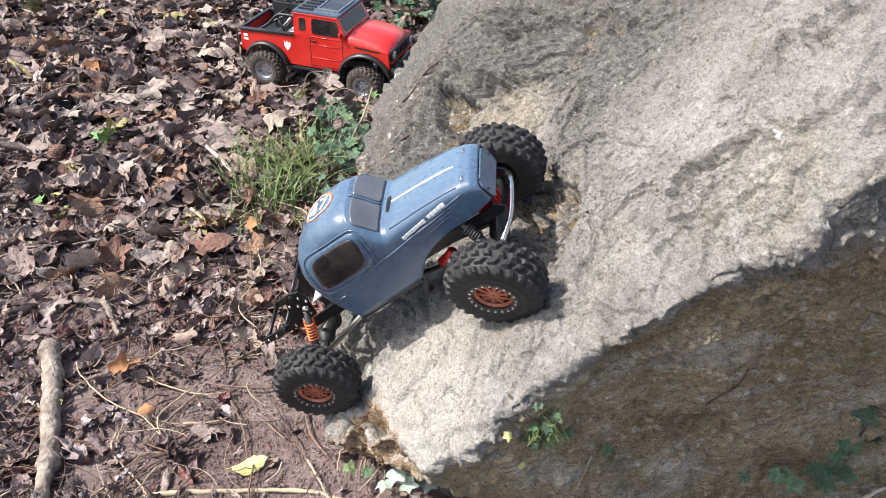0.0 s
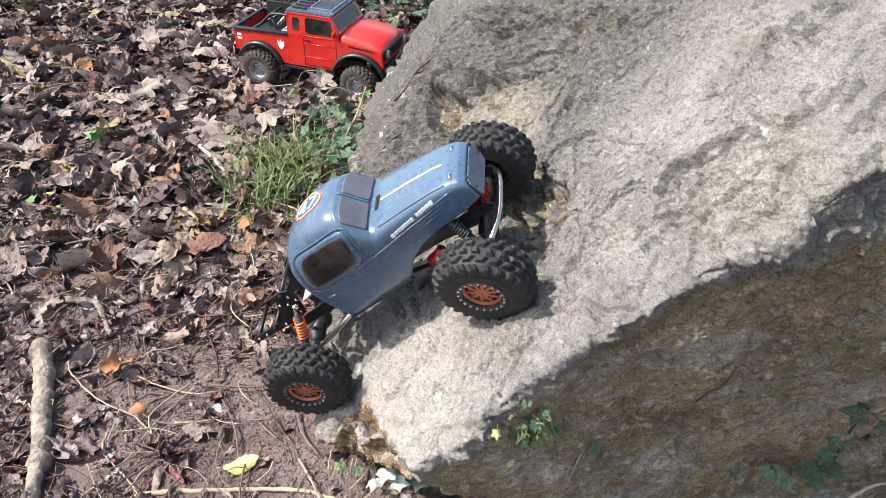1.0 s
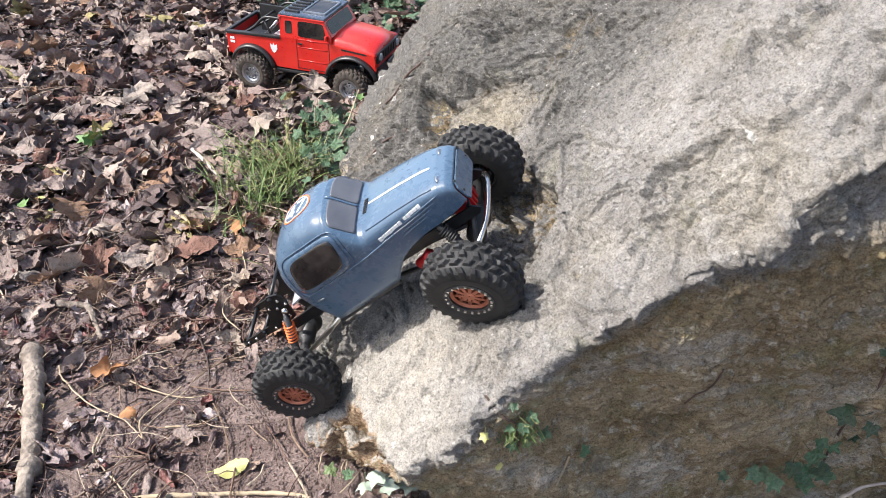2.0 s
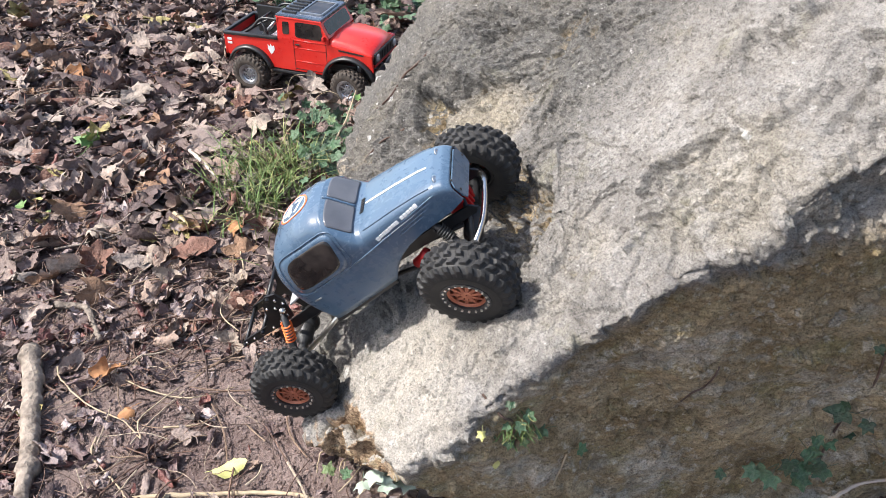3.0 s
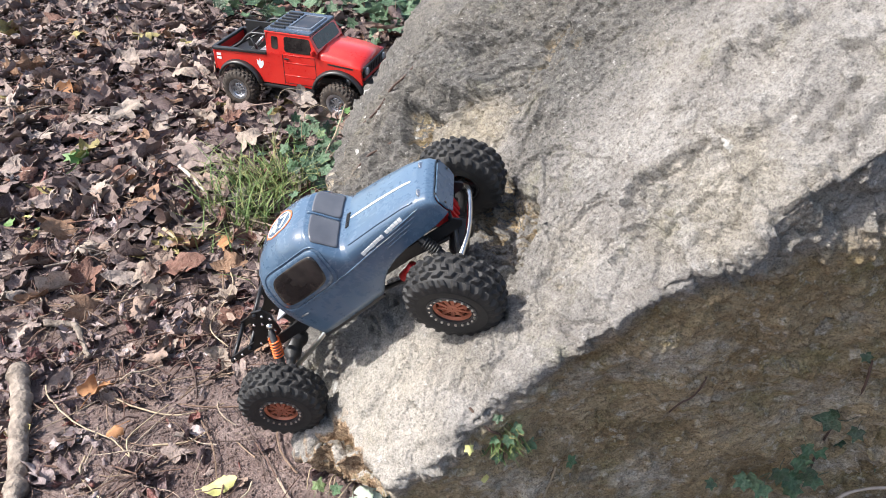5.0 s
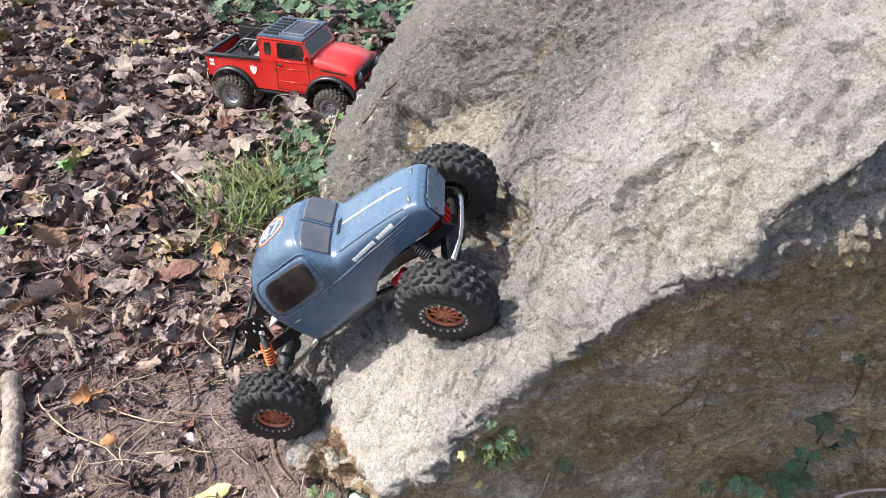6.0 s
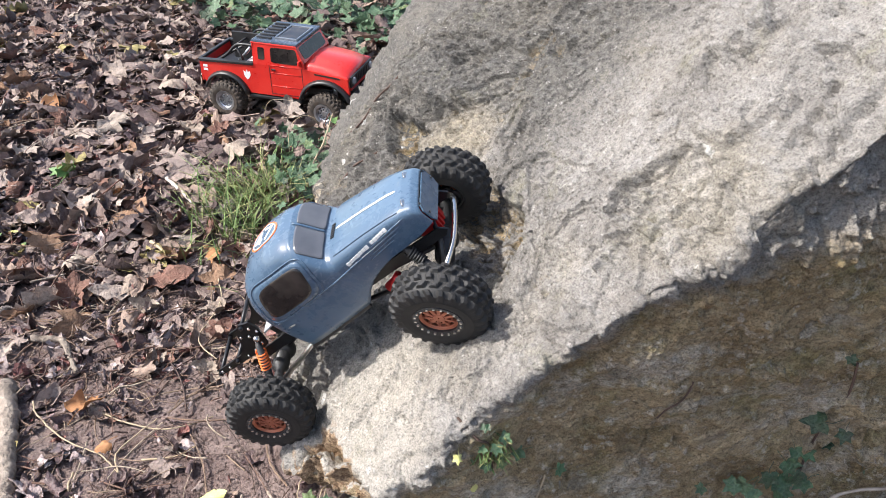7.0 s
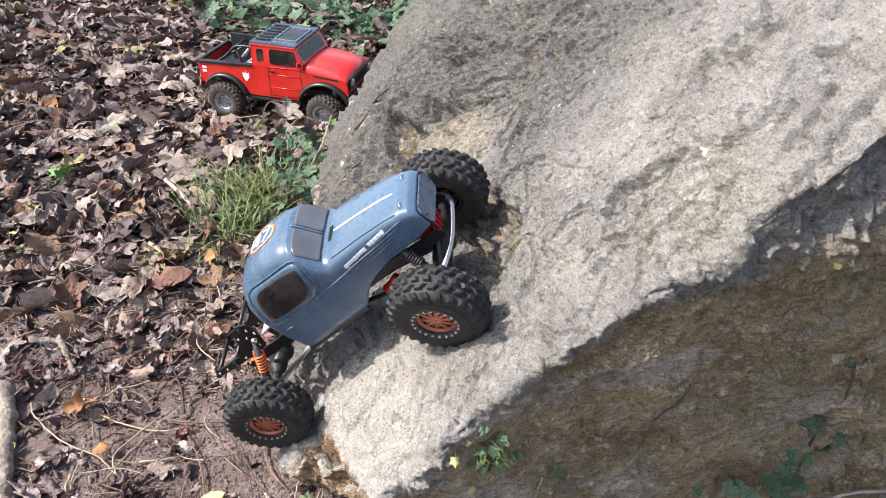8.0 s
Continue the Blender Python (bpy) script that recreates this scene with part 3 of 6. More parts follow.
def glass_material():
    n = Nodes("smoked_window", 0.08)
    n.set("Base Color", n.mix(n.ramp(n.noise(30.0, 3.0), (0.4, 0.0), (0.7, 1.0)), (0.014, 0.012, 0.012), (0.05, 0.042, 0.038)))
    n.set("Roughness", n.ramp(n.noise(90.0, 3.0), (0.3, 0.06), (0.75, 0.25)))
    return n.mat


GLASS = glass_material()
# windscreen base greyed to paint in the sky mirrored by the panes
SCREEN = plain("sky_grey_windscreen", (0.075, 0.08, 0.095), (0.13, 0.135, 0.15), 22, 0.14, bump=0.02)


# ---------------------------------------------------------------- wheels
def tyre_mesh(radius, width, rim, rubber, seed):
    """A moulded tyre: one closed sheet whose tread rises into staggered blocks."""
    rnd = random.Random(seed)
    h, tread, count, fine = width / 2, radius - 0.0042, 24, 11
    lean = [(rnd.uniform(-0.10, 0.10), rnd.uniform(-0.10, 0.10), rnd.uniform(0.88, 1.0)) for _ in range(count * 5)]
    side = [(rim, -0.80), (rim + 0.001, -0.90), (rim + 0.003, -0.95), (rim + (tread - rim) * 0.3, -1.0), (rim + (tread - rim) * 0.5, -1.02)]
    across = [-1.01, -1.0, -0.985, -0.965, -0.94] + list(np.linspace(-0.92, 0.92, 35)) + [0.94, 0.965, 0.985, 1.0, 1.01]
    crown = []
    for y in across:
        drop = 0.0045 * max(0.0, abs(y) - 0.45) ** 2 / 0.16
        crown.append((tread - drop - (0.018 * max(0.0, abs(y) - 0.92)) / 0.09 * 0.42, y))
    profile = side + crown + [(r, -y) for r, y in side[::-1]]

    def block(turn, y):
        """Height of the tread, 0 to 1, at a place round and across the tyre."""
        best = 0.0
        for row, (cy, shift, half, long) in enumerate(((-0.83, 0.0, 0.16, 0.33), (-0.42, 0.5, 0.18, 0.36), (0.0, 0.08, 0.17, 0.34), (0.42, 0.58, 0.18, 0.36), (0.83, 0.1, 0.16, 0.33))):
            k = math.floor(turn - shift)
            skew, bow, high = lean[(int(k) % count) * 5 + row]
            a = turn - shift - k - 0.5
            b = (y - cy) / half
            if abs(cy) > 0.8 and abs(y) > abs(cy):
                b *= 0.55
            a += (0.16 if row % 2 else -0.16) * b + skew * b
            edge = min((long + 0.06 * bow - abs(a)) * 6.0, (1.0 + bow - abs(b)) * 3.0, (long + 0.62 - abs(a) - 0.5 * abs(b)) * 5.0)
            best = max(best, min(1.0, max(0.0, edge)) * high)
        return best

    verts, faces, turns, n = [], [], count * fine, len(profile)
    for i in range(turns):
        a = 2 * math.pi * i / turns
        for r, y in profile:
            if r > rim + (tread - rim) * 0.55:
                r += 0.0043 * block(i / fine, y) * min(1.0, max(0.0, (1.03 - abs(y)) / 0.05)) - 0.0008
            verts.append((r * math.cos(a), y * h, r * math.sin(a)))
        for k in range(n):
            j = (i + 1) % turns
            faces.append((i * n + k, i * n + (k + 1) % n, j * n + (k + 1) % n, j * n + k))
    me = bpy.data.meshes.new("tyre")
    me.from_pydata(verts, [], faces)
    me.update()
    me.materials.append(rubber)
    return me


def as_mesh(name, bm, material):
    me = bpy.data.meshes.new(name)
    bmesh.ops.recalc_face_normals(bm, faces=bm.faces)
    bm.to_mesh(me)
    bm.free()
    me.materials.append(material)
    return me


def wheel_kit(radius, width, rim_radius, metal, rubber, spokes, bolts, seed):
    """Meshes of one wheel; its outer face looks to -y."""
    h = width / 2
    kit = [("tyre", tyre_mesh(radius, width, rim_radius, rubber, seed), "")]
    bm = bmesh.new()
    lathe(bm, [(rim_radius * 0.98, -h * 0.8), (rim_radius * 0.98, h * 0.8), (rim_radius * 0.9, h * 0.8), (rim_radius * 0.86, h * 0.2), (rim_radius * 0.86, -h * 0.3), (rim_radius * 0.90, -h * 0.8)], 40)
    barrel = as_mesh("rim_barrel", bm, BLACK if bolts else metal)
    kit.append(("rim_barrel", barrel, ""))
    bm = bmesh.new()
    lathe(bm, [(0.001, -h * 0.76), (0.0065, -h * 0.76), (0.0085, -h * 0.60), (0.0085, -h * 0.1), (0.001, -h * 0.1)], 20)
    lathe(bm, [(rim_radius * 0.50, -h * 0.66), (rim_radius * 0.56, -h * 0.70), (rim_radius * 0.62, -h * 0.66), (rim_radius * 0.56, -h * 0.58)], 32)
    lathe(bm, [(rim_radius * 0.74, -h * 0.70), (rim_radius * 0.88, -h * 0.82), (rim_radius * 0.92, -h * 0.78), (rim_radius * 0.76, -h * 0.60)], 40)
    lathe(bm, [(0.002, -h * 0.60), (rim_radius * 0.40, -h * 0.62), (rim_radius * 0.40, -h * 0.52), (0.002, -h * 0.50)], 24)
    for k in range(spokes):
        a = 2 * math.pi * k / spokes
        m = Matrix.Rotation(a, 4, "Y") @ Matrix.Translation((rim_radius * 0.56, -h * 0.64, 0))
        box(bm, m @ Matrix.Rotation(radians(7), 4, "Z"), (rim_radius * 0.62, 0.0034, rim_radius * 0.17), 0.0006)
    kit.append(("rim", as_mesh("rim", bm, metal), ""))
    bm = lathe(bmesh.new(), [(rim_radius * 0.86, -h * 0.80), (rim_radius * 0.86, -h * 0.92), (rim_radius * 1.12, -h * 0.98), (rim_radius * 1.16, -h * 0.86), (rim_radius * 1.0, -h * 0.8)], 40)
    kit.append(("beadlock_ring", as_mesh("beadlock_ring", bm, BLACK if bolts else metal), ""))
    if bolts:
        bm = bmesh.new()
        for k in range(bolts):
            a = 2 * math.pi * (k + 0.5) / bolts
            m = Matrix.Rotation(a, 4, "Y") @ Matrix.Translation((rim_radius * 1.0, -h * 0.97, 0)) @ Matrix.Rotation(radians(90), 4, "X")
            bmesh.ops.create_cone(bm, cap_ends=True, segments=6, radius1=0.0018, radius2=0.0015, depth=0.0022, matrix=m)
        kit.append(("ring_bolts", as_mesh("ring_bolts", bm, CHROME), ""))
    bm = lathe(bmesh.new(), [(0.0055, -h * 0.66), (0.0055, h * 0.7), (0.0035, h * 0.7), (0.0035, -h * 0.72), (0.004, -h * 0.72)], 12)
    return as_mesh("wheel", bm, BLACK), kit


def add_wheel(kit, parent, m, label=""):
    hub = new("wheel", kit[0])
    hub.parent, hub.matrix_basis = parent, m
    tagged(hub, label)
    for name, me, text in kit[1]:
        ob = new(name, me)
        ob.parent = hub
        tagged(ob, text)
    return hub


# ---------------------------------------------------------------- blue crawler
# x ahead from the rear axle, y to its left, z up from the axle line
BLUE_POSE = pose(-0.124, 0.778, 0.224, 14, -41, -12.9)
blue = tagged(new("crawler_truck"), "slate-blue toy rock crawler climbing the pale boulder", "toy truck", kind="thing")
blue.empty_display_size = 0.05
blue.matrix_world = BLUE_POSE

CAB_X = (0.088, 0.094, 0.105, 0.120, 0.140, 0.165, 0.190, 0.203, 0.208, 0.213, 0.219, 0.224, 0.230, 0.245, 0.280, 0.315, 0.335, 0.345, 0.351)
CAB_TOP = (0.106, 0.124, 0.136, 0.145, 0.1510, 0.1535, 0.151, 0.1455, 0.140, 0.130, 0.117, 0.108, 0.1045, 0.1035, 0.1015, 0.098, 0.094, 0.089, 0.081)
CAB_WIDE = (0.046, 0.051, 0.0545, 0.056, 0.0565, 0.0565, 0.0565, 0.0560, 0.056, 0.056, 0.0555, 0.055, 0.054, 0.0520, 0.0475, 0.043, 0.0405, 0.0390, 0.0365)
CAB_MID = (0.060, 0.060, 0.060, 0.060, 0.060, 0.060, 0.060, 0.060, 0.060, 0.060, 0.060, 0.060, 0.060, 0.060, 0.062, 0.063, 0.062, 0.061, 0.060)
CAB_LOW_X = (0.088, 0.100, 0.1001, 0.216, 0.222, 0.232, 0.246, 0.262, 0.285, 0.310, 0.330, 0.351)
CAB_LOW = (0.075, 0.030, 0.021, 0.026, 0.031, 0.040, 0.048, 0.053, 0.056, 0.055, 0.055, 0.058)


def cab_values(x):
    return [float(np.interp(x, CAB_X, v)) for v in (CAB_TOP, CAB_WIDE, CAB_MID)]


def cab_power(x):
    return float(np.interp(x, (0.088, 0.20, 0.235, 0.35), (3.2, 3.9, 6.2, 7.0)))


def cab_side(x, z, lift=0.0):
    """The near side (y < 0) at x and height z."""
    top, wide, mid = cab_values(x)
    p = cab_power(x)
    t = max(0.0, (z - mid) / (top - mid))
    y = wide * max(0.0, 1 - t ** p) ** (1 / p) - 0.02 * max(0.0, mid - z)
    return Vector((x, -y - lift, z))


def cab_top(x, y, lift=0.0):
    top, wide, mid = cab_values(x)
    p = cab_power(x)
    z = mid + (top - mid) * max(0.0, 1 - min(1.0, abs(y) / wide) ** p) ** (1 / p)
    slope = (cab_values(x + 0.002)[0] - cab_values(x - 0.002)[0]) / 0.004
    n = Vector((-slope, 0, 1)).normalized()
    return Vector((x, y, z)) + n * lift


def blue_shell():
    bm = bmesh.new()
    xs = sorted(set(list(np.linspace(0.088, 0.351, 70)) + list(np.linspace(0.20, 0.232, 24)) + list(np.linspace(0.335, 0.351, 10)) + list(np.linspace(0.088, 0.10, 6))))
    angles = np.linspace(0, math.pi, 41)
    rings = []
    for x in xs:
        top, wide, mid = cab_values(x)
        p, low = cab_power(x), float(np.interp(x, CAB_LOW_X, CAB_LOW))
        low = min(low, mid - 0.001)
        ring = [(-wide + 0.02 * (mid - z), z) for z in np.linspace(low, mid, 6)[:-1]]
        for a in angles:
            c, s = math.cos(a), math.sin(a)
            k = (abs(c) ** p + abs(s) ** p) ** (-1 / p)
            ring.append((-wide * c * k, mid + (top - mid) * s * k))
        ring += [(wide - 0.02 * (mid - z), z) for z in np.linspace(mid, low, 6)[1:]]
        rings.append([bm.verts.new((x, y, z)) for y, z in ring])
    for a, b in zip(rings, rings[1:]):
        for i in range(len(a) - 1):
            bm.faces.new((a[i], a[i + 1], b[i + 1], b[i]))
    bm.faces.new(rings[0])
    return bm


body = part("body", blue_shell(), BLUE, blue, "glossy slate-blue cab shell with scuffs", True)
shell = body.modifiers.new("shell", "SOLIDIFY")
shell.thickness, shell.offset = 0.0012, -1
for s in (1, -1):
    side_at = lambda u, v, l, s=s: Vector((1, s, 1)) * cab_side(u, v, l)
    part("side_window_frame", patch(bmesh.new(), side_at, 0.111, 0.202, 0.080, 0.1325, 4.6, 16, 0.0012, 0.007), BLUE, body, "raised blue window surround", True)
    win = part("side_window", patch(bmesh.new(), side_at, 0.1180, 0.1950, 0.0855, 0.1280, 4.4, 16, 0.0018, 0.008), GLASS, body, "dark smoked side window", True)
    part("windscreen_pane", patch(bmesh.new(), cab_top, 0.2072, 0.2236, s * 0.0028 if s > 0 else -0.0435, 0.0435 if s > 0 else -0.0028, 12.0, 14, 0.0016), SCREEN, body, "dark split windscreen pane", True)
    rim = []
    for a in np.linspace(0, 2 * math.pi, 61):
        c, q = math.cos(a), math.sin(a)
        k = (abs(c) ** 4.6 + abs(q) ** 4.6) ** (-1 / 4.6)
        rim.append(side_at(0.1565 + 0.0495 * c * k + 0.007 * q * k, 0.1055 + 0.0295 * q * k, 0.0002))
    part("window_bead", tube(bmesh.new(), rim, 0.0009, 6), BLUE, body, "", True)
    part("bonnet_bead", tube(bmesh.new(), [cab_top(x, -s * (0.0435 - 0.09 * (x - 0.235)), 0.0002) for x in np.linspace(0.236, 0.330, 16)], 0.0008, 6), BLUE, body, "", True)
    # belt crease, sill strip, bonnet louvres, door handle
    bm = tube(bmesh.new(), [side_at(x, 0.0765 + 0.03 * (x - 0.11), 0.0002) for x in np.linspace(0.104, 0.262, 24)], 0.0011, 8)
    part("belt_moulding", bm, BLUE, body, "", True)
    for k in range(4):
        bm = tube(bmesh.new(), [side_at(x, 0.072 + 0.0042 * k + 0.03 * (x - 0.28), 0.0001) for x in np.linspace(0.266 + 0.004 * k, 0.305 + 0.009 * k, 8)], [0.0003] + [0.001] * 6 + [0.0003], 8)
        part("bonnet_louvre", bm, BLUE, body, "", True)
    bm = tube(bmesh.new(), [side_at(x, 0.0655, 0.0022) for x in (0.111, 0.113, 0.122, 0.124)], [0.0004, 0.0012, 0.0012, 0.0004], 8)
    part("door_handle", bm, SATIN, body, "small pale door handle", True)
    part("sill", box(bmesh.new(), pose(0.157, -s * 0.0525, 0.021, 0, -2.4, 0), (0.112, 0.004, 0.005), 0.001), BLACK, blue, "black sill edge")
    bm = bmesh.new()
    lathe(bm, [(0.0002, -0.0005), (0.005, -0.0005), (0.004, 0.0012), (0.0002, 0.0016)], 20)
    part("headlight", bm, CHROME, body, "small pale oval headlight", True, Matrix.Translation(cab_top(0.3385, s * 0.0235, 0.0)) @ Matrix.Rotation(radians(68), 4, "Y") @ Matrix.Rotation(radians(90), 4, "X") @ Matrix.Diagonal((0.7, 0.7, 1.3, 1)))
    for z in (0.066, 0.082):
        bm = lathe(bmesh.new(), [(0.0002, 0.0), (0.0017, 0.0), (0.0013, 0.001), (0.0002, 0.001)], 10)
        part("grille_bolt", bm, BLACK, body, "", True, Matrix.Translation((0.3535, s * 0.029, z)) @ Matrix.Rotation(radians(-90), 4, "Z"))
    # pale bars where the maker's lettering stands
    x = 0.2435
    for k, wide in enumerate((5.0, 4.6, 4.2, 4.6, 4.6, 4.4, 4.8, 0, 4.2, 4.4, 4.8, 4.6, 5.0)):
        if wide:
            x0, x1 = x, x + wide * 0.00096
            bm = bmesh.new()
            z = 0.0835 + 0.055 * (x0 - 0.243)
            patch(bm, side_at, x0, x1, z + (0.0008 if k % 3 else 0.0002), z + 0.0050, 9.0, 3, 0.0006)
            part("lettering_bar", bm, WHITE, body, "white decal bar")
        x += (wide or 3.4) * 0.00096 + 0.0008
    bm = patch(bmesh.new(), side_at, 0.2435, 0.312, 0.0812 , 0.0819, 12.0, 10, 0.0005)
    part("lettering_bar", bm, WHITE, body, "white decal bar")

bm = tube(bmesh.new(), [cab_top(x, 0.0, 0.0006) for x in np.linspace(0.204, 0.2235, 10)], 0.0016, 8)
part("windscreen_pillar", bm, BLUE, body, "", True)
bm = bmesh.new()
patch(bm, lambda u, v, l: cab_top(u, v, l), 0.236, 0.327, -0.0016, 0.0016, 6.0, 10, 0.0007)
part("bonnet_stripe", bm, plain("cream_stripe", (0.72, 0.68, 0.58), (0.8, 0.77, 0.68), 80, 0.45), body, "narrow cream bonnet stripe")
for k in range(7):
    bm = box(bmesh.new(), Matrix.Translation(cab_top(0.2315, -0.0125 + 0.0036 * k, 0.0006)), (0.0058, 0.0024, 0.0014), 0.0004)
    part("cowl_vent_slat", bm, BLACK, body, "black cowl vent slat")
# front: a flat dark grille plate with a pale rim
bm = bmesh.new()
slab(bm, [(-0.030, 0.052), (0.030, 0.052), (0.0335, 0.060), (0.0335, 0.074), (0.028, 0.0795), (-0.028, 0.0795), (-0.0335, 0.074), (-0.0335, 0.060)], -0.001, 0.001, 0.0004)
part("nose_panel", bm, BLUE, body, "slate-blue front panel", False, Matrix.Translation((0.3515, 0, 0)) @ Matrix.Rotation(radians(90), 4, "Z"))
# round roof emblem: an orange ring round the racing number 47
ROOF_C = (0.160, 0.004)
for r0, r1, mat_, nm, lift in ((0.0175, 0.0190, ORANGE, "emblem_ring", 0.0008), (0.0160, 0.0168, WHITE, "emblem_ring", 0.0008)):
    bm = bmesh.new()
    loops = []
    for r, l in ((r0, lift), (r1, lift), (r1, -0.0005), (r0, -0.0005)):
        loops.append([bm.verts.new(cab_top(ROOF_C[0] + 1.3 * r * math.cos(a), ROOF_C[1] + r * math.sin(a), l)) for a in np.linspace(0, 2 * math.pi, 41)[:-1]])
    for i in range(4):
        a, b = loops[i], loops[(i + 1) % 4]
        for k in range(40):
            bm.faces.new((a[k], a[(k + 1) % 40], b[(k + 1) % 40], b[k]))
    part(nm, bm, mat_, body, "thin round roof emblem ring")
for pts in (((-0.005, -0.010), (-0.005, 0.010)), ((-0.005, 0.010), (-0.016, -0.004)), ((-0.016, -0.004), (-0.001, -0.004)), ((0.002, 0.009), (0.015, 0.009)), ((0.015, 0.009), (0.006, -0.010))):
    bm = bmesh.new()
    a, b = (Vector(p) for p in pts)
    d = (b - a).normalized()
    side = Vector((-d.y, d.x)) * 0.0015
    corners = [a + side, a - side, b - side, b + side]
    hi = [bm.verts.new(cab_top(ROOF_C[0] + c.x, ROOF_C[1] + c.y, 0.0009)) for c in corners]
    lo = [bm.verts.new(cab_top(ROOF_C[0] + c.x, ROOF_C[1] + c.y, -0.0006)) for c in corners]
    bm.faces.new(hi)
    bm.faces.new(lo[::-1])
    for i in range(4):
        bm.faces.new((hi[i], lo[i], lo[(i + 1) % 4], hi[(i + 1) % 4]))
    part("number_stroke", bm, WHITE, body, "white stroke of the number 47")

# ladder chassis and the open rear frame
for s in (1, -1):
    y = -0.031 * s
    bm = bmesh.new()
    slab(bm, [(0.02, 0.030), (0.345, 0.030), (0.352, 0.036), (0.345, 0.044), (0.25, 0.046), (0.10, 0.048), (0.02, 0.044)], y - 0.0015, y + 0.0015, 0.0004)
    part("chassis_rail", bm, ANODISED, blue)
    bm = bmesh.new()
    slab(bm, [(0.020, 0.0445), (-0.062, 0.048), (-0.066, 0.054), (-0.058, 0.058), (-0.008, 0.057), (0.008, 0.066), (0.026, 0.090), (0.040, 0.097), (0.054, 0.092), (0.056, 0.076), (0.046, 0.062), (0.040, 0.0485)], y - 0.0015, y + 0.0015, 0.0004)
    plate = part("rear_frame_plate", bm, ANODISED, blue, "black drilled rear frame plate")
    for x, z in ((-0.056, 0.053), (-0.04, 0.052), (-0.022, 0.051), (0.000, 0.050), (0.018, 0.052), (0.03, 0.060), (0.034, 0.074), (0.046, 0.084), (0.050, 0.074), (0.036, 0.055), (0.024, 0.080)):
        bm = lathe(bmesh.new(), [(0.0002, -0.001), (0.0021, -0.001), (0.0021, 0.0004), (0.0015, 0.0012), (0.0002, 0.0012)], 10)
        part("screw", bm, CHROME, plate, "", True, Matrix.Translation((x, y - s * 0.0026, z)) @ Matrix.Rotation(radians(180 if s == 1 else 0), 4, "X"))
    # dampers
    for (top, low, spring_from) in (((0.044, y - s * 0.008, 0.069), (-0.008, y - s * 0.028, -0.004), 0.22), ((0.300, y - s * 0.006, 0.060), (0.312, y - s * 0.024, 0.000), 0.2)):
        a, b = Vector(top), Vector(low)
        bm = tube(bmesh.new(), [a, a.lerp(b, 0.1), a.lerp(b, 0.101), a.lerp(b, 0.5), a.lerp(b, 0.501), b], [0.0025, 0.0025, 0.0046, 0.0046, 0.0056, 0.0046], 14)
        damper = part("damper", bm, BLACK, blue, "black coil-over damper", True)
        turns, coil = 6.5, []
        d = (b - a).normalized()
        u = d.orthogonal().normalized()
        v = d.cross(u)
        for k in range(90):
            t = k / 89
            ang = 2 * math.pi * turns * t
            coil.append(a.lerp(b, spring_from + 0.34 * t) + (u * math.cos(ang) + v * math.sin(ang)) * 0.0064)
        part("spring", tube(bmesh.new(), coil, 0.0013, 6), ORANGE if top[0] < 0.1 else BLACK, damper, "orange coil spring" if top[0] < 0.1 else "black coil spring", True)
        bm = bmesh.new()
        bmesh.ops.create_uvsphere(bm, u_segments=12, v_segments=8, radius=0.0046, matrix=Matrix.Translation(a))
        part("ball_end", bm, CHROME, damper, "", True)
    # links
    for name, mat_, pts, r in (("rear_lower_link", CHROME, [(0.002, y - s * 0.014, -0.006), (0.060, y - s * 0.006, 0.004), (0.125, y, 0.020)], 0.0036),
                               ("rear_upper_link", CHROME, [(0.004, y * 0.6, 0.016), (0.050, y * 0.85, 0.036), (0.098, y, 0.045)], 0.0034),
                               ("front_lower_link", BLACK, [(0.305, y - s * 0.012, -0.004), (0.25, y - s * 0.004, 0.008), (0.185, y, 0.018)], 0.0030),
                               ("front_upper_link", BLACK, [(0.312, y * 0.6, 0.016), (0.265, y * 0.9, 0.030), (0.205, y, 0.036)], 0.0026)):
        part(name, tube(bmesh.new(), pts, r, 8), mat_, blue, "", True)
    bm = tube(bmesh.new(), [(0.262, y - s * 0.006, 0.024), (0.252, y - s * 0.006, 0.020), (0.238, y - s * 0.005, 0.017)], 0.0065, 10)
    part("link_collar", bm, RED_METAL, blue, "red anodised link collar", True)
for x, z in ((-0.060, 0.053), (-0.020, 0.054), (0.040, 0.092)):
    part("cross_bar", tube(bmesh.new(), [(x, -0.036, z), (x, 0.036, z)], 0.003, 8), ANODISED, blue, "", True)
part("electronics_tray", box(bmesh.new(), pose(0.078, 0.0, 0.066, 0, -8, 0), (0.060, 0.056, 0.003), 0.001), TRAY, blue, "pale grey tray behind the cab")
part("battery", box(bmesh.new(), pose(0.072, 0.004, 0.046), (0.060, 0.034, 0.020), 0.002), BLACK, blue)
part("skid_plate", box(bmesh.new(), pose(0.152, 0, 0.014), (0.085, 0.050, 0.010), 0.003), BLACK, blue)
part("motor", tube(bmesh.new(), [(0.165, 0, 0.048), (0.222, 0, 0.048)], 0.018, 20), ANODISED, blue, "", True)
part("servo", box(bmesh.new(), pose(0.322, 0.004, 0.034, 0, 10, 0), (0.022, 0.040, 0.024), 0.002), RED_METAL, blue, "red aluminium steering servo")
for k in range(3):
    part("servo_rib", box(bmesh.new(), pose(0.3345, -0.008 + 0.009 * k, 0.033, 0, 10, 0), (0.004, 0.004, 0.022), 0.0008), RED_METAL, blue)
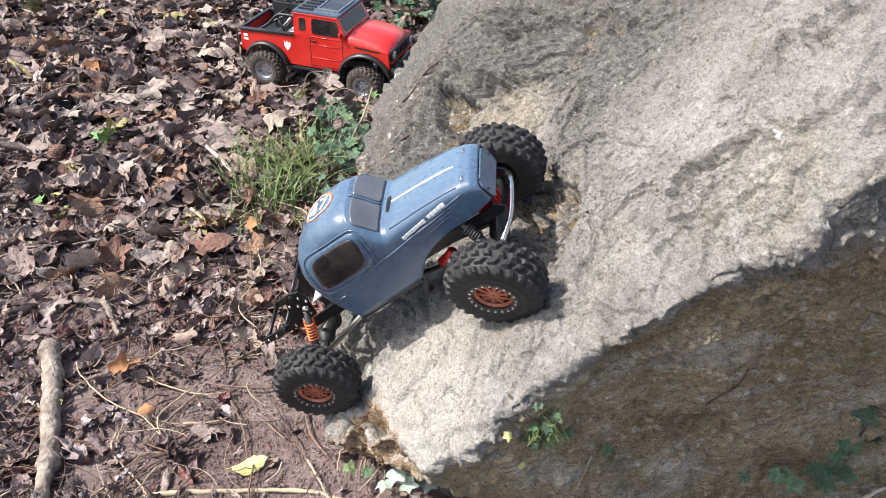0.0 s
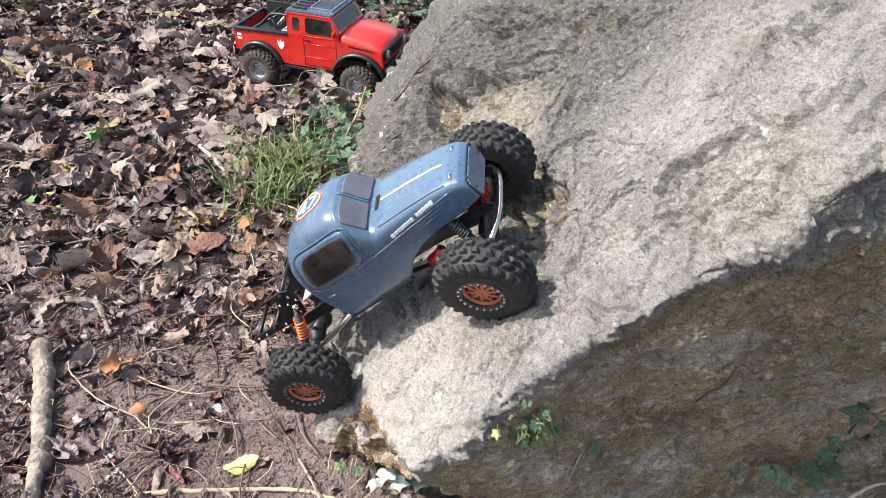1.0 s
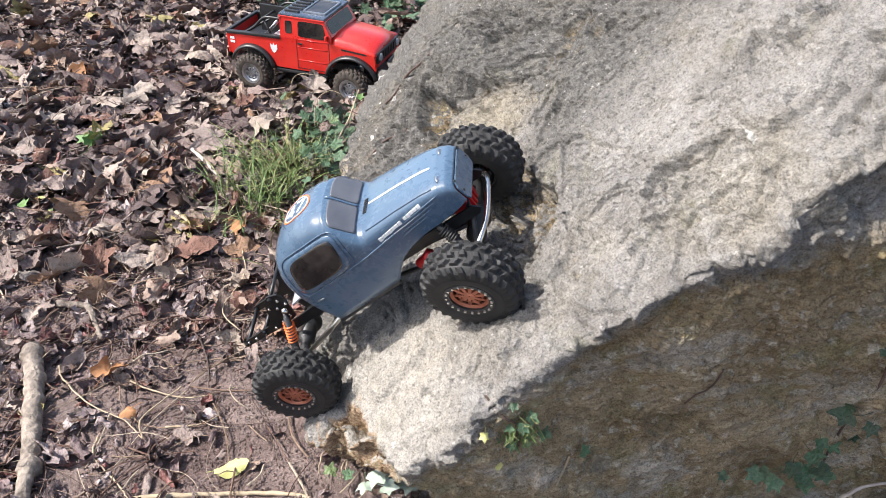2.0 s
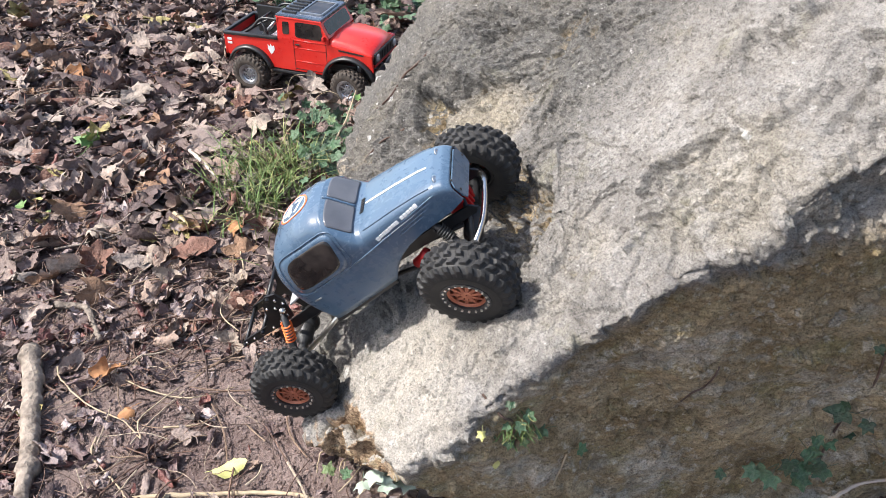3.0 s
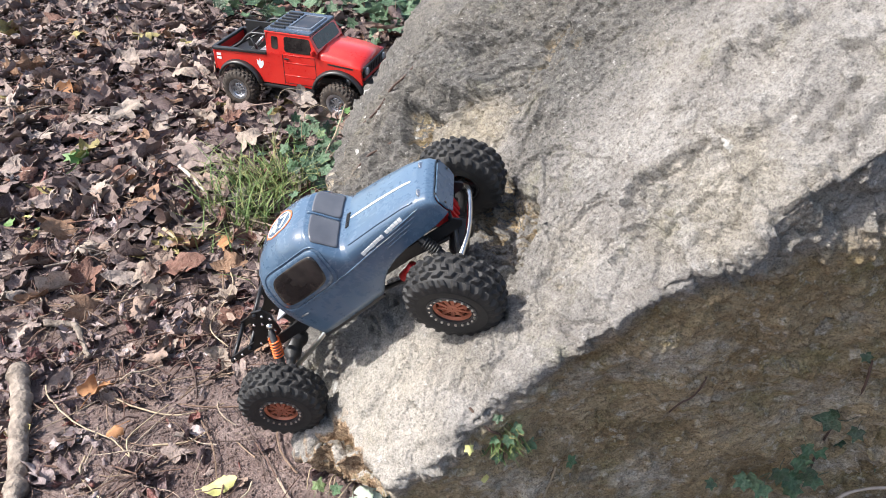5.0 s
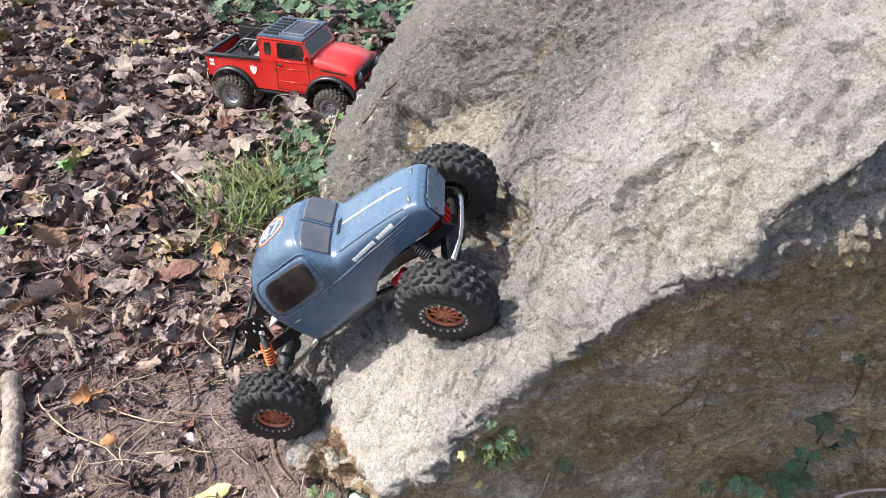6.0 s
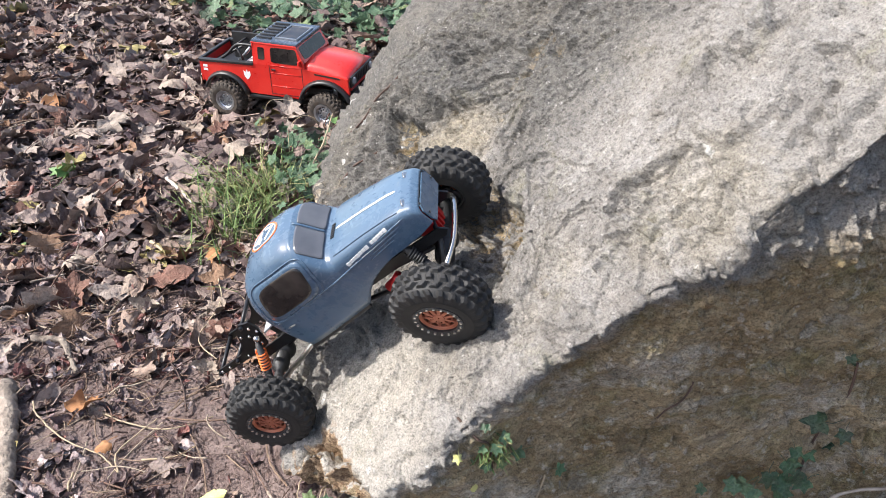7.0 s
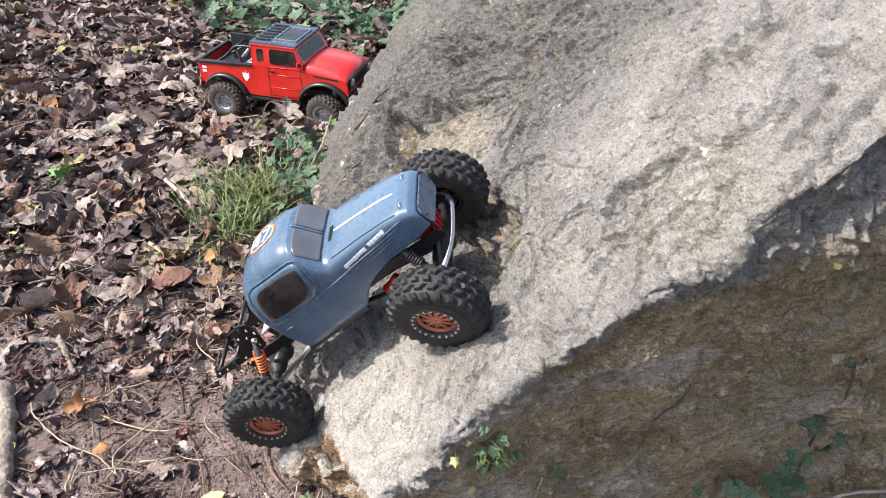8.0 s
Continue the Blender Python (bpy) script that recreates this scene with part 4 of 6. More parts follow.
bm = tube(bmesh.new(), curve_points([(0.318, 0.070, 0.012), (0.340, 0.048, 0.018), (0.349, 0.020, 0.022), (0.342, -0.026, 0.016), (0.318, -0.062, 0.008)], 5), 0.0034, 10)
part("tie_rod", bm, CHROME, blue, "bent bright steel tie rod", True)
part("drag_link", tube(bmesh.new(), [(0.334, -0.010, 0.042), (0.330, -0.028, 0.024), (0.324, -0.050, 0.012)], 0.0028, 8), BLACK, blue, "", True)
for x, tilt, nm in ((0.0, 0, "rear_axle"), (0.313, 0, "front_axle")):
    bm = tube(bmesh.new(), [(x, -0.078, 0), (x, -0.030, 0), (x, -0.026, 0), (x, 0.026, 0), (x, 0.030, 0), (x, 0.078, 0)], [0.0065, 0.0065, 0.012, 0.012, 0.0065, 0.0065], 12)
    bmesh.ops.create_uvsphere(bm, u_segments=16, v_segments=10, radius=0.0175, matrix=Matrix.Translation((x, 0.006, 0)) @ Matrix.Diagonal((1, 0.85, 1, 1)))
    ax = part(nm, bm, BLACK, blue, "", True)
    for s in (1, -1):
        part("knuckle", box(bmesh.new(), pose(x + 0.004, s * 0.076, 0.0), (0.020, 0.012, 0.024), 0.004), BLACK, ax)
part("drive_shaft", tube(bmesh.new(), [(0.015, 0.005, 0.004), (0.11, 0.004, 0.018)], 0.004, 10), BLACK, blue, "", True)
part("drive_shaft", tube(bmesh.new(), [(0.300, 0.005, 0.004), (0.20, 0.004, 0.018)], 0.004, 10), BLACK, blue, "", True)

KIT = wheel_kit(0.0585, 0.047, 0.0255, COPPER, RUBBER, 10, 20, 3)
flip_y = Matrix.Rotation(radians(180), 4, "Z")
for x, s, steer, roll, lift in ((0.0, 1, 0, 10, 0.0), (0.0, -1, 0, 50, 0.0), (0.308, 1, -12, 25, 0.0), (0.318, -1, -12, 70, 0.004)):
    m = Matrix.Translation((x, -s * 0.095, lift)) @ Matrix.Rotation(radians(steer), 4, "Z")
    if s == -1:
        m = m @ flip_y
    add_wheel(KIT, blue, m @ Matrix.Rotation(radians(roll), 4, "Y"), "chunky black tyre on a copper beadlock rim")


# ---------------------------------------------------------------- red pickup
# x ahead from the rear axle, y to its left, z up from the ground
red = tagged(new("pickup_truck"), "red toy off-road pickup with black trim on dead leaves", "toy truck", kind="thing")
red.empty_display_size = 0.05
red.matrix_world = pose(-0.44, 2.172, 0.002, 0.2, 2.5, -19.7)


def red_side(u, v, lift, s):
    """The cab's side above the waist leans in."""
    y = 0.0865 - 0.10 * max(0.0, v - 0.172)
    return Vector((u, -s * (y + lift), v))


# side panels: bed, cab and wing as one outline with both wheel arches cut out
def arch(cx, cz, r, a0, a1, n=9):
    return [(cx + r * math.cos(radians(a)), cz + r * math.sin(radians(a))) for a in np.linspace(a0, a1, n)]


lower = [(-0.078, 0.160), (-0.074, 0.104), (-0.062, 0.094)] + arch(0.0, 0.062, 0.066, 155, 20) + [(0.066, 0.080), (0.230, 0.080)] \
    + arch(0.309, 0.062, 0.077, 160, 25) + [(0.382, 0.118), (0.378, 0.158), (0.250, 0.172), (0.092, 0.172), (0.092, 0.162)]
for s in (1, -1):
    bm = slab(bmesh.new(), lower, -s * 0.0865, -s * 0.080, 0.0015)
    side = part("side_panel", bm, RED, red, "glossy red side panel")
    # black arch trims
    for cx, r, a0, a1 in ((0.0, 0.067, 162, 14), (0.309, 0.078, 165, 18)):
        bm = bmesh.new()
        loops = []
        for a in np.linspace(a0, a1, 15):
            c, q = math.cos(radians(a)), math.sin(radians(a))
            loops.append([bm.verts.new((cx + k * c, -s * y, 0.062 + k * q)) for k, y in ((r - 0.002, 0.080), (r - 0.001, 0.099), (r + 0.004, 0.099), (r + 0.009, 0.086))])
        for a, b in zip(loops, loops[1:]):
            for i in range(4):
                bm.faces.new((a[i], a[(i + 1) % 4], b[(i + 1) % 4], b[i]))
        bm.faces.new(loops[0])
        bm.faces.new(loops[-1])
        part("arch_trim", bm, BLACK, red, "black wheel-arch trim", True)
    # upper cab side with its windows
    top = [(0.094, 0.171), (0.094, 0.228), (0.226, 0.230), (0.249, 0.186), (0.250, 0.171)]
    bm = bmesh.new()
    a = [bm.verts.new(red_side(u, v, 0.0, s)) for u, v in top]
    b = [bm.verts.new(red_side(u, v, -0.005, s)) for u, v in top]
    bm.faces.new(a)
    bm.faces.new(b[::-1])
    for i in range(5):
        bm.faces.new((a[i], b[i], b[(i + 1) % 5], a[(i + 1) % 5]))
    upper = part("cab_side", bm, RED, red, "red cab side")
    place = lambda u, v, l, s=s: red_side(u, v, l, s)
    part("side_window", patch(bmesh.new(), lambda u, v, l: place(u - max(0, (u - 0.2)) * max(0, v - 0.185) * 6, v, l), 0.150, 0.234, 0.180, 0.222, 10, 10, 0.001), GLASS, upper, "dark door window")
    part("quarter_window", patch(bmesh.new(), place, 0.111, 0.131, 0.185, 0.219, 7, 8, 0.001), GLASS, upper, "dark quarter window")
    for u in (0.143, 0.242):
        part("door_seam", box(bmesh.new(), Matrix.Translation(red_side(u, 0.128, 0.0, s)), (0.0014, 0.0012, 0.088)), BLACK, side)
    part("door_seam", box(bmesh.new(), Matrix.Translation(red_side(0.192, 0.088, 0.0, s)), (0.098, 0.0012, 0.0014)), BLACK, side)
    for z in (0.172, 0.150, 0.112):
        part("door_crease", tube(bmesh.new(), [red_side(0.146, z, 0.0, s), red_side(0.24, z, 0.0, s)], 0.0012, 6), RED, side, "", True)
    part("door_handle", box(bmesh.new(), Matrix.Translation(red_side(0.155, 0.160, 0.002, s)), (0.014, 0.003, 0.004), 0.001), BLACK, side)
    part("mirror", box(bmesh.new(), Matrix.Translation(red_side(0.238, 0.188, 0.006, s)), (0.006, 0.012, 0.014), 0.002), RED, red, "small red wing mirror")
    part("side_step", box(bmesh.new(), pose(0.150, -s * 0.080, 0.072), (0.165, 0.014, 0.010), 0.003), BLACK, red, "black side step")
    part("bed_rail", box(bmesh.new(), pose(0.008, -s * 0.0825, 0.1655, 0, -2.4, 0), (0.172, 0.014, 0.008), 0.002), BLACK, red, "black bed rail")
    # flank decals, plain pale shapes
    bm = bmesh.new()
    slab(bm, [(0.060, 0.147), (0.066, 0.142), (0.070, 0.150), (0.073, 0.142), (0.080, 0.147), (0.081, 0.134), (0.074, 0.123), (0.069, 0.120), (0.065, 0.124), (0.060, 0.134)], -s * 0.0872, -s * 0.0858)
    part("flank_decal", bm, WHITE, side, "white flank decal")
    for z in (0.146, 0.135):
        part("flank_decal", box(bmesh.new(), pose(-0.062, -s * 0.0866, z), (0.014, 0.0012, 0.007)), WHITE, side, "pale flank decal")
    part("bonnet_lettering_bar", box(bmesh.new(), pose(0.317, -s * 0.0868, 0.1585, 0, 4, 0), (0.075, 0.0010, 0.0045)), BLACK, side, "dark lettering bar")

# bonnet
bm = bmesh.new()
prof = [(0.238, 0.186, 0.076), (0.262, 0.187, 0.075), (0.30, 0.184, 0.073), (0.345, 0.178, 0.071), (0.372, 0.170, 0.069), (0.379, 0.160, 0.068)]
rings = []
for x, z, w_ in prof:
    rings.append([bm.verts.new((x, y, zz)) for y, zz in [(-0.0825, 0.150), (-0.0825, 0.163), (-w_ - 0.004, z - 0.009), (-w_ + 0.004, z - 0.002), (-0.045, z), (-0.042, z + 0.003), (0, z + 0.004), (0.042, z + 0.003), (0.045, z), (w_ - 0.004, z - 0.002), (w_ + 0.004, z - 0.009), (0.0825, 0.163), (0.0825, 0.150)]])
for a, b in zip(rings, rings[1:]):
    for i in range(len(a) - 1):
        bm.faces.new((a[i], a[i + 1], b[i + 1], b[i]))
bm.faces.new(rings[0])
bm.faces.new(rings[-1])
bonnet = part("bonnet", bm, RED, red, "scuffed red bonnet", True)
part("grille", box(bmesh.new(), pose(0.381, 0, 0.145), (0.006, 0.150, 0.030), 0.002), BLACK, red, "black front grille")
for k in range(7):
    part("grille_slot", box(bmesh.new(), pose(0.3845, -0.036 + 0.012 * k, 0.145), (0.002, 0.004, 0.020), 0.0006), ANODISED, red)
part("grille_surround", box(bmesh.new(), pose(0.380, 0, 0.126), (0.006, 0.150, 0.010), 0.002), RED, red)
for s in (1, -1):
    bm = lathe(bmesh.new(), [(0.0002, 0), (0.011, 0), (0.011, 0.003), (0.008, 0.005), (0.0002, 0.006)], 20)
    part("headlight", bm, plain("headlight_lens", (0.25, 0.25, 0.26), (0.4, 0.4, 0.4), 90, 0.15), red, "round clear headlight", True, pose(0.384, s * 0.060, 0.146) @ Matrix.Rotation(radians(-90), 4, "Z"))
bm = box(bmesh.new(), pose(0.400, 0, 0.106), (0.030, 0.180, 0.020), 0.005)
bumper = part("front_bumper", bm, BLACK, red, "black plastic front bumper")
part("bumper_hoop", tube(bmesh.new(), curve_points([(0.404, -0.05, 0.114), (0.404, -0.045, 0.132), (0.404, 0.045, 0.132), (0.404, 0.05, 0.114)], 4), 0.004, 8), BLACK, bumper, "", True)
# windscreen, cab back, roof with a dark rack panel
bm = bmesh.new()
q = [(0.250, -0.079, 0.187), (0.250, 0.079, 0.187), (0.227, 0.078, 0.229), (0.227, -0.078, 0.229)]
vs = [bm.verts.new(c) for c in q] + [bm.verts.new((c[0] - 0.005, c[1], c[2])) for c in q]
bm.faces.new(vs[:4])
bm.faces.new(vs[4:][::-1])
for i in range(4):
    bm.faces.new((vs[i], vs[i + 4], vs[(i + 1) % 4 + 4], vs[(i + 1) % 4]))
screen = part("windscreen_frame", bm, RED, red, "red windscreen surround")
at_screen = lambda u, v, l: Vector((0.250 - 0.023 * v + 0.9 * l, u, 0.187 + 0.042 * v + 0.5 * l))
part("windscreen", patch(bmesh.new(), at_screen, -0.070, 0.070, 0.12, 0.90, 9, 10, 0.001), GLASS, screen, "dark windscreen")
part("cab_back", box(bmesh.new(), pose(0.096, 0, 0.150), (0.004, 0.166, 0.155), 0.001), RED, red)
part("rear_window", box(bmesh.new(), pose(0.0935, 0, 0.203), (0.003, 0.110, 0.030), 0.001), GLASS, red)
ROOF = paint("dark_roof_panel", (0.016, 0.022, 0.036), (0.04, 0.055, 0.085), 0.2, (0.3, 0.36, 0.45))
roof = part("roof", box(bmesh.new(), pose(0.161, 0, 0.2325), (0.140, 0.162, 0.009), 0.0035), ROOF, red, "glossy dark roof panel with roof bars")
for s in (1, -1):
    part("gutter", box(bmesh.new(), pose(0.161, s * 0.080, 0.2295), (0.138, 0.005, 0.005), 0.0015), RED, red)
for k in range(6):
    part("roof_bar", box(bmesh.new(), pose(0.122, -0.056 + 0.0225 * k, 0.2385), (0.044, 0.008, 0.005), 0.0015), BLACK, roof, "black roof bar")
sun_ = part("sunroof", box(bmesh.new(), pose(0.186, 0.0, 0.2375), (0.062, 0.096, 0.003), 0.0012), GLASS, roof, "brown-tinted sunroof")
for y in (-0.05, 0.05):
    part("sunroof_frame", box(bmesh.new(), pose(0.186, y, 0.2388), (0.066, 0.005, 0.005), 0.001), SATIN, roof)
for x in (0.154, 0.218):
    part("sunroof_frame", box(bmesh.new(), pose(x, 0, 0.2388), (0.005, 0.104, 0.005), 0.001), SATIN, roof)
# load bed
part("bed_floor", box(bmesh.new(), pose(0.008, 0, 0.134), (0.172, 0.160, 0.006)), BLACK, red)
for s in (1, -1):
    part("bed_liner", box(bmesh.new(), pose(0.008, s * 0.0785, 0.148), (0.166, 0.002, 0.028)), BLACK, red, "black bed liner")
part("tailgate", box(bmesh.new(), pose(-0.077, 0, 0.130), (0.006, 0.172, 0.062), 0.002), RED, red, "red tailgate")
part("bed_rail", box(bmesh.new(), pose(-0.078, 0, 0.1625), (0.010, 0.172, 0.008), 0.002), BLACK, red, "black bed rail")
part("cage_panel", box(bmesh.new(), pose(0.036, 0.004, 0.183, 0, 0, 0), (0.104, 0.006, 0.078), 0.002), BLACK, red, "black cage panel")
for y in (-0.062, 0.062):
    bm = tube(bmesh.new(), curve_points([(-0.045, y, 0.150), (0.0, y, 0.178), (0.028, y, 0.205), (0.050, y, 0.212), (0.088, y, 0.212)], 4), 0.004, 8)
    part("cage_tube", bm, BLACK, red, "black roll-cage tube", True)
for pts in (((0.03, -0.062, 0.206), (0.03, 0.062, 0.206)), ((0.085, -0.062, 0.212), (0.0, 0.062, 0.178)), ((0.0, -0.062, 0.178), (0.085, 0.062, 0.212)), ((0.06, -0.06, 0.14), (0.03, -0.06, 0.205))):
    part("cage_tube", tube(bmesh.new(), pts, 0.0035, 8), BLACK, red, "black roll-cage tube", True)
part("damper", tube(bmesh.new(), [(0.01, -0.03, 0.142), (0.07, -0.05, 0.20)], 0.005, 10), SATIN, red, "pale damper tube", True)
part("load_box", box(bmesh.new(), pose(0.07, -0.030, 0.150), (0.032, 0.05, 0.026), 0.004), WHITE, red, "small white load box")
part("chassis", box(bmesh.new(), pose(0.155, 0, 0.085), (0.42, 0.060, 0.020), 0.003), BLACK, red)
for x in (0.0, 0.309):
    bm = tube(bmesh.new(), [(x, -0.08, 0.056), (x, 0.08, 0.056)], 0.007, 10)
    bmesh.ops.create_uvsphere(bm, u_segments=14, v_segments=8, radius=0.018, matrix=Matrix.Translation((x, 0.01, 0.056)))
    part("axle", bm, BLACK, red, "", True)
    for s in (1, -1):
        part("damper", tube(bmesh.new(), [(x + 0.012, s * 0.06, 0.06), (x + 0.02, s * 0.055, 0.14)], 0.006, 10), SATIN, red, "", True)
RED_KIT = wheel_kit(0.0565, 0.046, 0.0265, SATIN, MUDDY_RUBBER, 8, 0, 5)
for x, s, steer, roll in ((0.0, 1, 0, 5), (0.0, -1, 0, 40), (0.309, 1, -4, 22), (0.309, -1, -4, 65)):
    m = Matrix.Translation((x, -s * 0.090, 0.0565)) @ Matrix.Rotation(radians(steer), 4, "Z")
    if s == -1:
        m = m @ flip_y
    add_wheel(RED_KIT, red, m @ Matrix.Rotation(radians(roll), 4, "Y"), "muddy black tyre on a silver rim")


# ---------------------------------------------------------------- leaves
def inside_boulder(x, y, z, margin=0.0):
    p = np.array((x, y, z)) - ROCK_CORE
    return all(float(n @ p) < d + margin for (n, d), _, _ in ROCK_FACES)


LOBES = {
    "maple": [(0, 1.0), (8, 0.86), (14, 0.80), (24, 0.62), (34, 0.74), (47, 0.93), (58, 0.78), (72, 0.58), (86, 0.64), (104, 0.74), (122, 0.58), (150, 0.46), (172, 0.16)],
    "oval": [(0, 1.0), (8, 0.86), (20, 0.72), (35, 0.60), (50, 0.54), (70, 0.50), (90, 0.48), (110, 0.48), (130, 0.52), (150, 0.60), (168, 0.72)],
    "ivy": [(0, 1.0), (10, 0.78), (24, 0.56), (38, 0.60), (55, 0.86), (68, 0.62), (84, 0.50), (100, 0.56), (115, 0.68), (135, 0.50), (160, 0.36), (176, 0.18)],
    "scrap": [(0, 1.0), (40, 0.62), (80, 0.75), (120, 0.55), (165, 0.8)],
}


def leaf_shape(kind, seed, curl=1.0, stem=True):
    """Vertices and faces of a leaf about 2 across, tip along +x, crumpled by seed."""
    rnd = random.Random(seed)
    half = LOBES[kind]
    rim = [(a, r) for a, r in half] + [(-a, r) for a, r in half[::-1] if a]
    off = Vector((rnd.uniform(0, 50), rnd.uniform(0, 50), seed * 1.7))
    bends = []
    for tight in (rnd.random() < 0.5, False):
        radius = rnd.uniform(0.34, 0.6) if tight else rnd.uniform(0.7, 2.0)
        bends.append((rnd.uniform(-0.6, 0.6) + len(bends) * 1.57, radius / max(curl, 0.05), rnd.choice((1, 1, -1))))
    verts = []
    ragged = 0.08 if kind != "ivy" else 0.02

    def lift(x, y, lobe):
        z = lobe + 0.22 * curl * noise.noise(Vector((x * 2.0, y * 2.0, 0)) + off) + 0.06 * curl * noise.noise(Vector((x * 5, y * 5, 0)) + off)
        p = Vector((x, y, z))
        for turn, radius, sign in bends:         # roll the blade round two axes
            q = Matrix.Rotation(-turn, 3, "Z") @ p
            a = q.y / radius
            r = radius - sign * q.z
            q = Vector((q.x, r * math.sin(a), sign * (radius - r * math.cos(a))))
            p = Matrix.Rotation(turn, 3, "Z") @ q
        return tuple(p)

    verts.append(lift(0, 0, 0))
    n = len(rim)
    levels = (0.55, 1.0) if not stem else (0.30, 0.58, 0.80, 1.0)
    for k in levels:
        for i, (a, r) in enumerate(rim):
            rr = r * (1 + rnd.uniform(-ragged, ragged)) if k == 1.0 else 0.45 + 0.55 * r if kind == "maple" and k < 0.5 else r
            t = radians(a)
            vein = (0.04 if (i % 2 == 0) else -0.03) * k * curl
            verts.append(lift(rr * k * math.cos(t), rr * k * math.sin(t), vein))
    faces = [(0, 1 + i, 1 + (i + 1) % n) for i in range(n)]
    for ring in range(len(levels) - 1):
        a, b = 1 + ring * n, 1 + (ring + 1) * n
        for i in range(n):
            faces.append((a + i, b + i, b + (i + 1) % n, a + (i + 1) % n))
    if stem:
        base, drop = len(verts), rnd.uniform(-0.3, 0.35)
        for k, x in enumerate((-0.02, -0.55, -1.05)):
            bend = rnd.uniform(-0.1, 0.1) * k
            for a in (0, 2.1, 4.2):
                verts.append((x, bend + 0.025 * math.cos(a), verts[0][2] + drop * k * 0.4 + 0.025 * math.sin(a)))
        for k in range(2):
            for i in range(3):
                faces.append((base + 3 * k + i, base + 3 * k + (i + 1) % 3, base + 3 * k + 3 + (i + 1) % 3, base + 3 * k + 3 + i))
    v = np.array(verts)
    v[:, 2] -= np.percentile(v[:, 2], 12)
    return v, faces


def scatter(name, shapes, poses, material, label, category):
    """Many leaves as one object of kind stuff."""
    vs, fs, at = [], [], 0
    for k, m in poses:
        v, f = shapes[k]
        a = np.array(m.to_3x3())
        vs.append(v @ a.T + np.array(m.translation))
        fs += [tuple(i + at for i in q) for q in f]
        at += len(v)
    me = bpy.data.meshes.new(name)
    me.from_pydata(np.concatenate(vs).tolist(), [], fs)
    me.update()
    return tagged(finish(new(name, me), material), label, category, kind="stuff")


def resting(x, y, size, rnd, tilt=20.0, high=0.0):
    return pose(x, y, ground_height(x, y) + high, rnd.gauss(0, tilt), rnd.gauss(0, tilt), rnd.uniform(0, 360)) @ Matrix.Diagonal((size, size * rnd.uniform(0.8, 1.1), size * rnd.uniform(0.7, 1.2), 1))


WHEEL_SPOTS = [(-0.474, 2.087), (-0.413, 2.256), (-0.183, 1.983), (-0.122, 2.153)]


def free(x, y, margin=0.02):
    if inside_boulder(x, y, 0.02, margin):
        return False
    return all((x - a) ** 2 + (y - b) ** 2 > 0.062 ** 2 for a, b in WHEEL_SPOTS)


def bare(x, y):
    """How trodden the earth is: 1 on the scraped patch before the boulder, 0 under thick litter."""
    d = math.hypot((x + 0.23) / 0.23, (y - 0.76) / 0.25)
    return max(0.0, min(1.0, 1.45 - d + 0.35 * noise.noise((x * 5, y * 5, 2.0))))


rnd = random.Random(11)
def folded(seed):
    v, f = leaf_shape("oval" if seed % 2 else "maple", seed, 1.15)
    return v * np.array((1.15, 0.55, 1.0)), f


MAPLE = [leaf_shape("maple", s, 0.95) for s in range(10)] + [leaf_shape("oval", s, 1.1) for s in range(20, 26)] + [folded(s) for s in range(70, 82)]
def sliver(seed):
    v, f = leaf_shape("scrap", seed, 1.6, False)
    return v * np.array((1.3, 0.5, 1.0)), f


SCRAPS = [leaf_shape("scrap", s, 1.6, False) for s in range(8)] + [sliver(s) for s in range(30, 38)] + [leaf_shape("oval", s, 1.4, False) for s in range(50, 54)]
IVIES = [leaf_shape("ivy", s, 0.35) for s in range(8)]

# dark broken mulch
spots = []
while len(spots) < 15500:
    x, y = rnd.uniform(-2.1, 0.6), 0.45 + 3.2 * rnd.random() ** 1.25
    if free(x, y) and rnd.random() > bare(x, y) * 0.93:
        size = 0.006 + 0.026 * rnd.random() ** 1.5
        spots.append((rnd.randrange(len(SCRAPS)), resting(x, y, size, rnd, 12, rnd.uniform(0, 0.009))))
scatter("leaf_mulch", SCRAPS, spots, MULCH_MAT, "dark wet broken leaf mulch on the soil", "leaf litter")
CRUMBS = []
for k in range(6):
    ball = bmesh.new()
    bmesh.ops.create_icosphere(ball, subdivisions=1, radius=1.0)
    CRUMBS.append((np.array([v.co[:] for v in ball.verts]) * (1 + 0.5 * np.array([[noise.noise(v.co * 1.3 + Vector((k * 9, 0, 0)))] for v in ball.verts])), [tuple(v.index for v in f.verts) for f in ball.faces]))
    ball.free()
spots = []
while len(spots) < 8500:
    x, y = rnd.uniform(-0.75, 0.12), rnd.uniform(0.5, 1.15)
    if free(x, y, 0.0) and rnd.random() < 0.12 + bare(x, y):
        spots.append((rnd.randrange(6), resting(x, y, 0.0007 + 0.0026 * rnd.random() ** 3, rnd, 60, 0.0005)))
scatter("soil_crumbs", CRUMBS, spots, SOIL, "loose crumbs of dry brown soil", "soil")
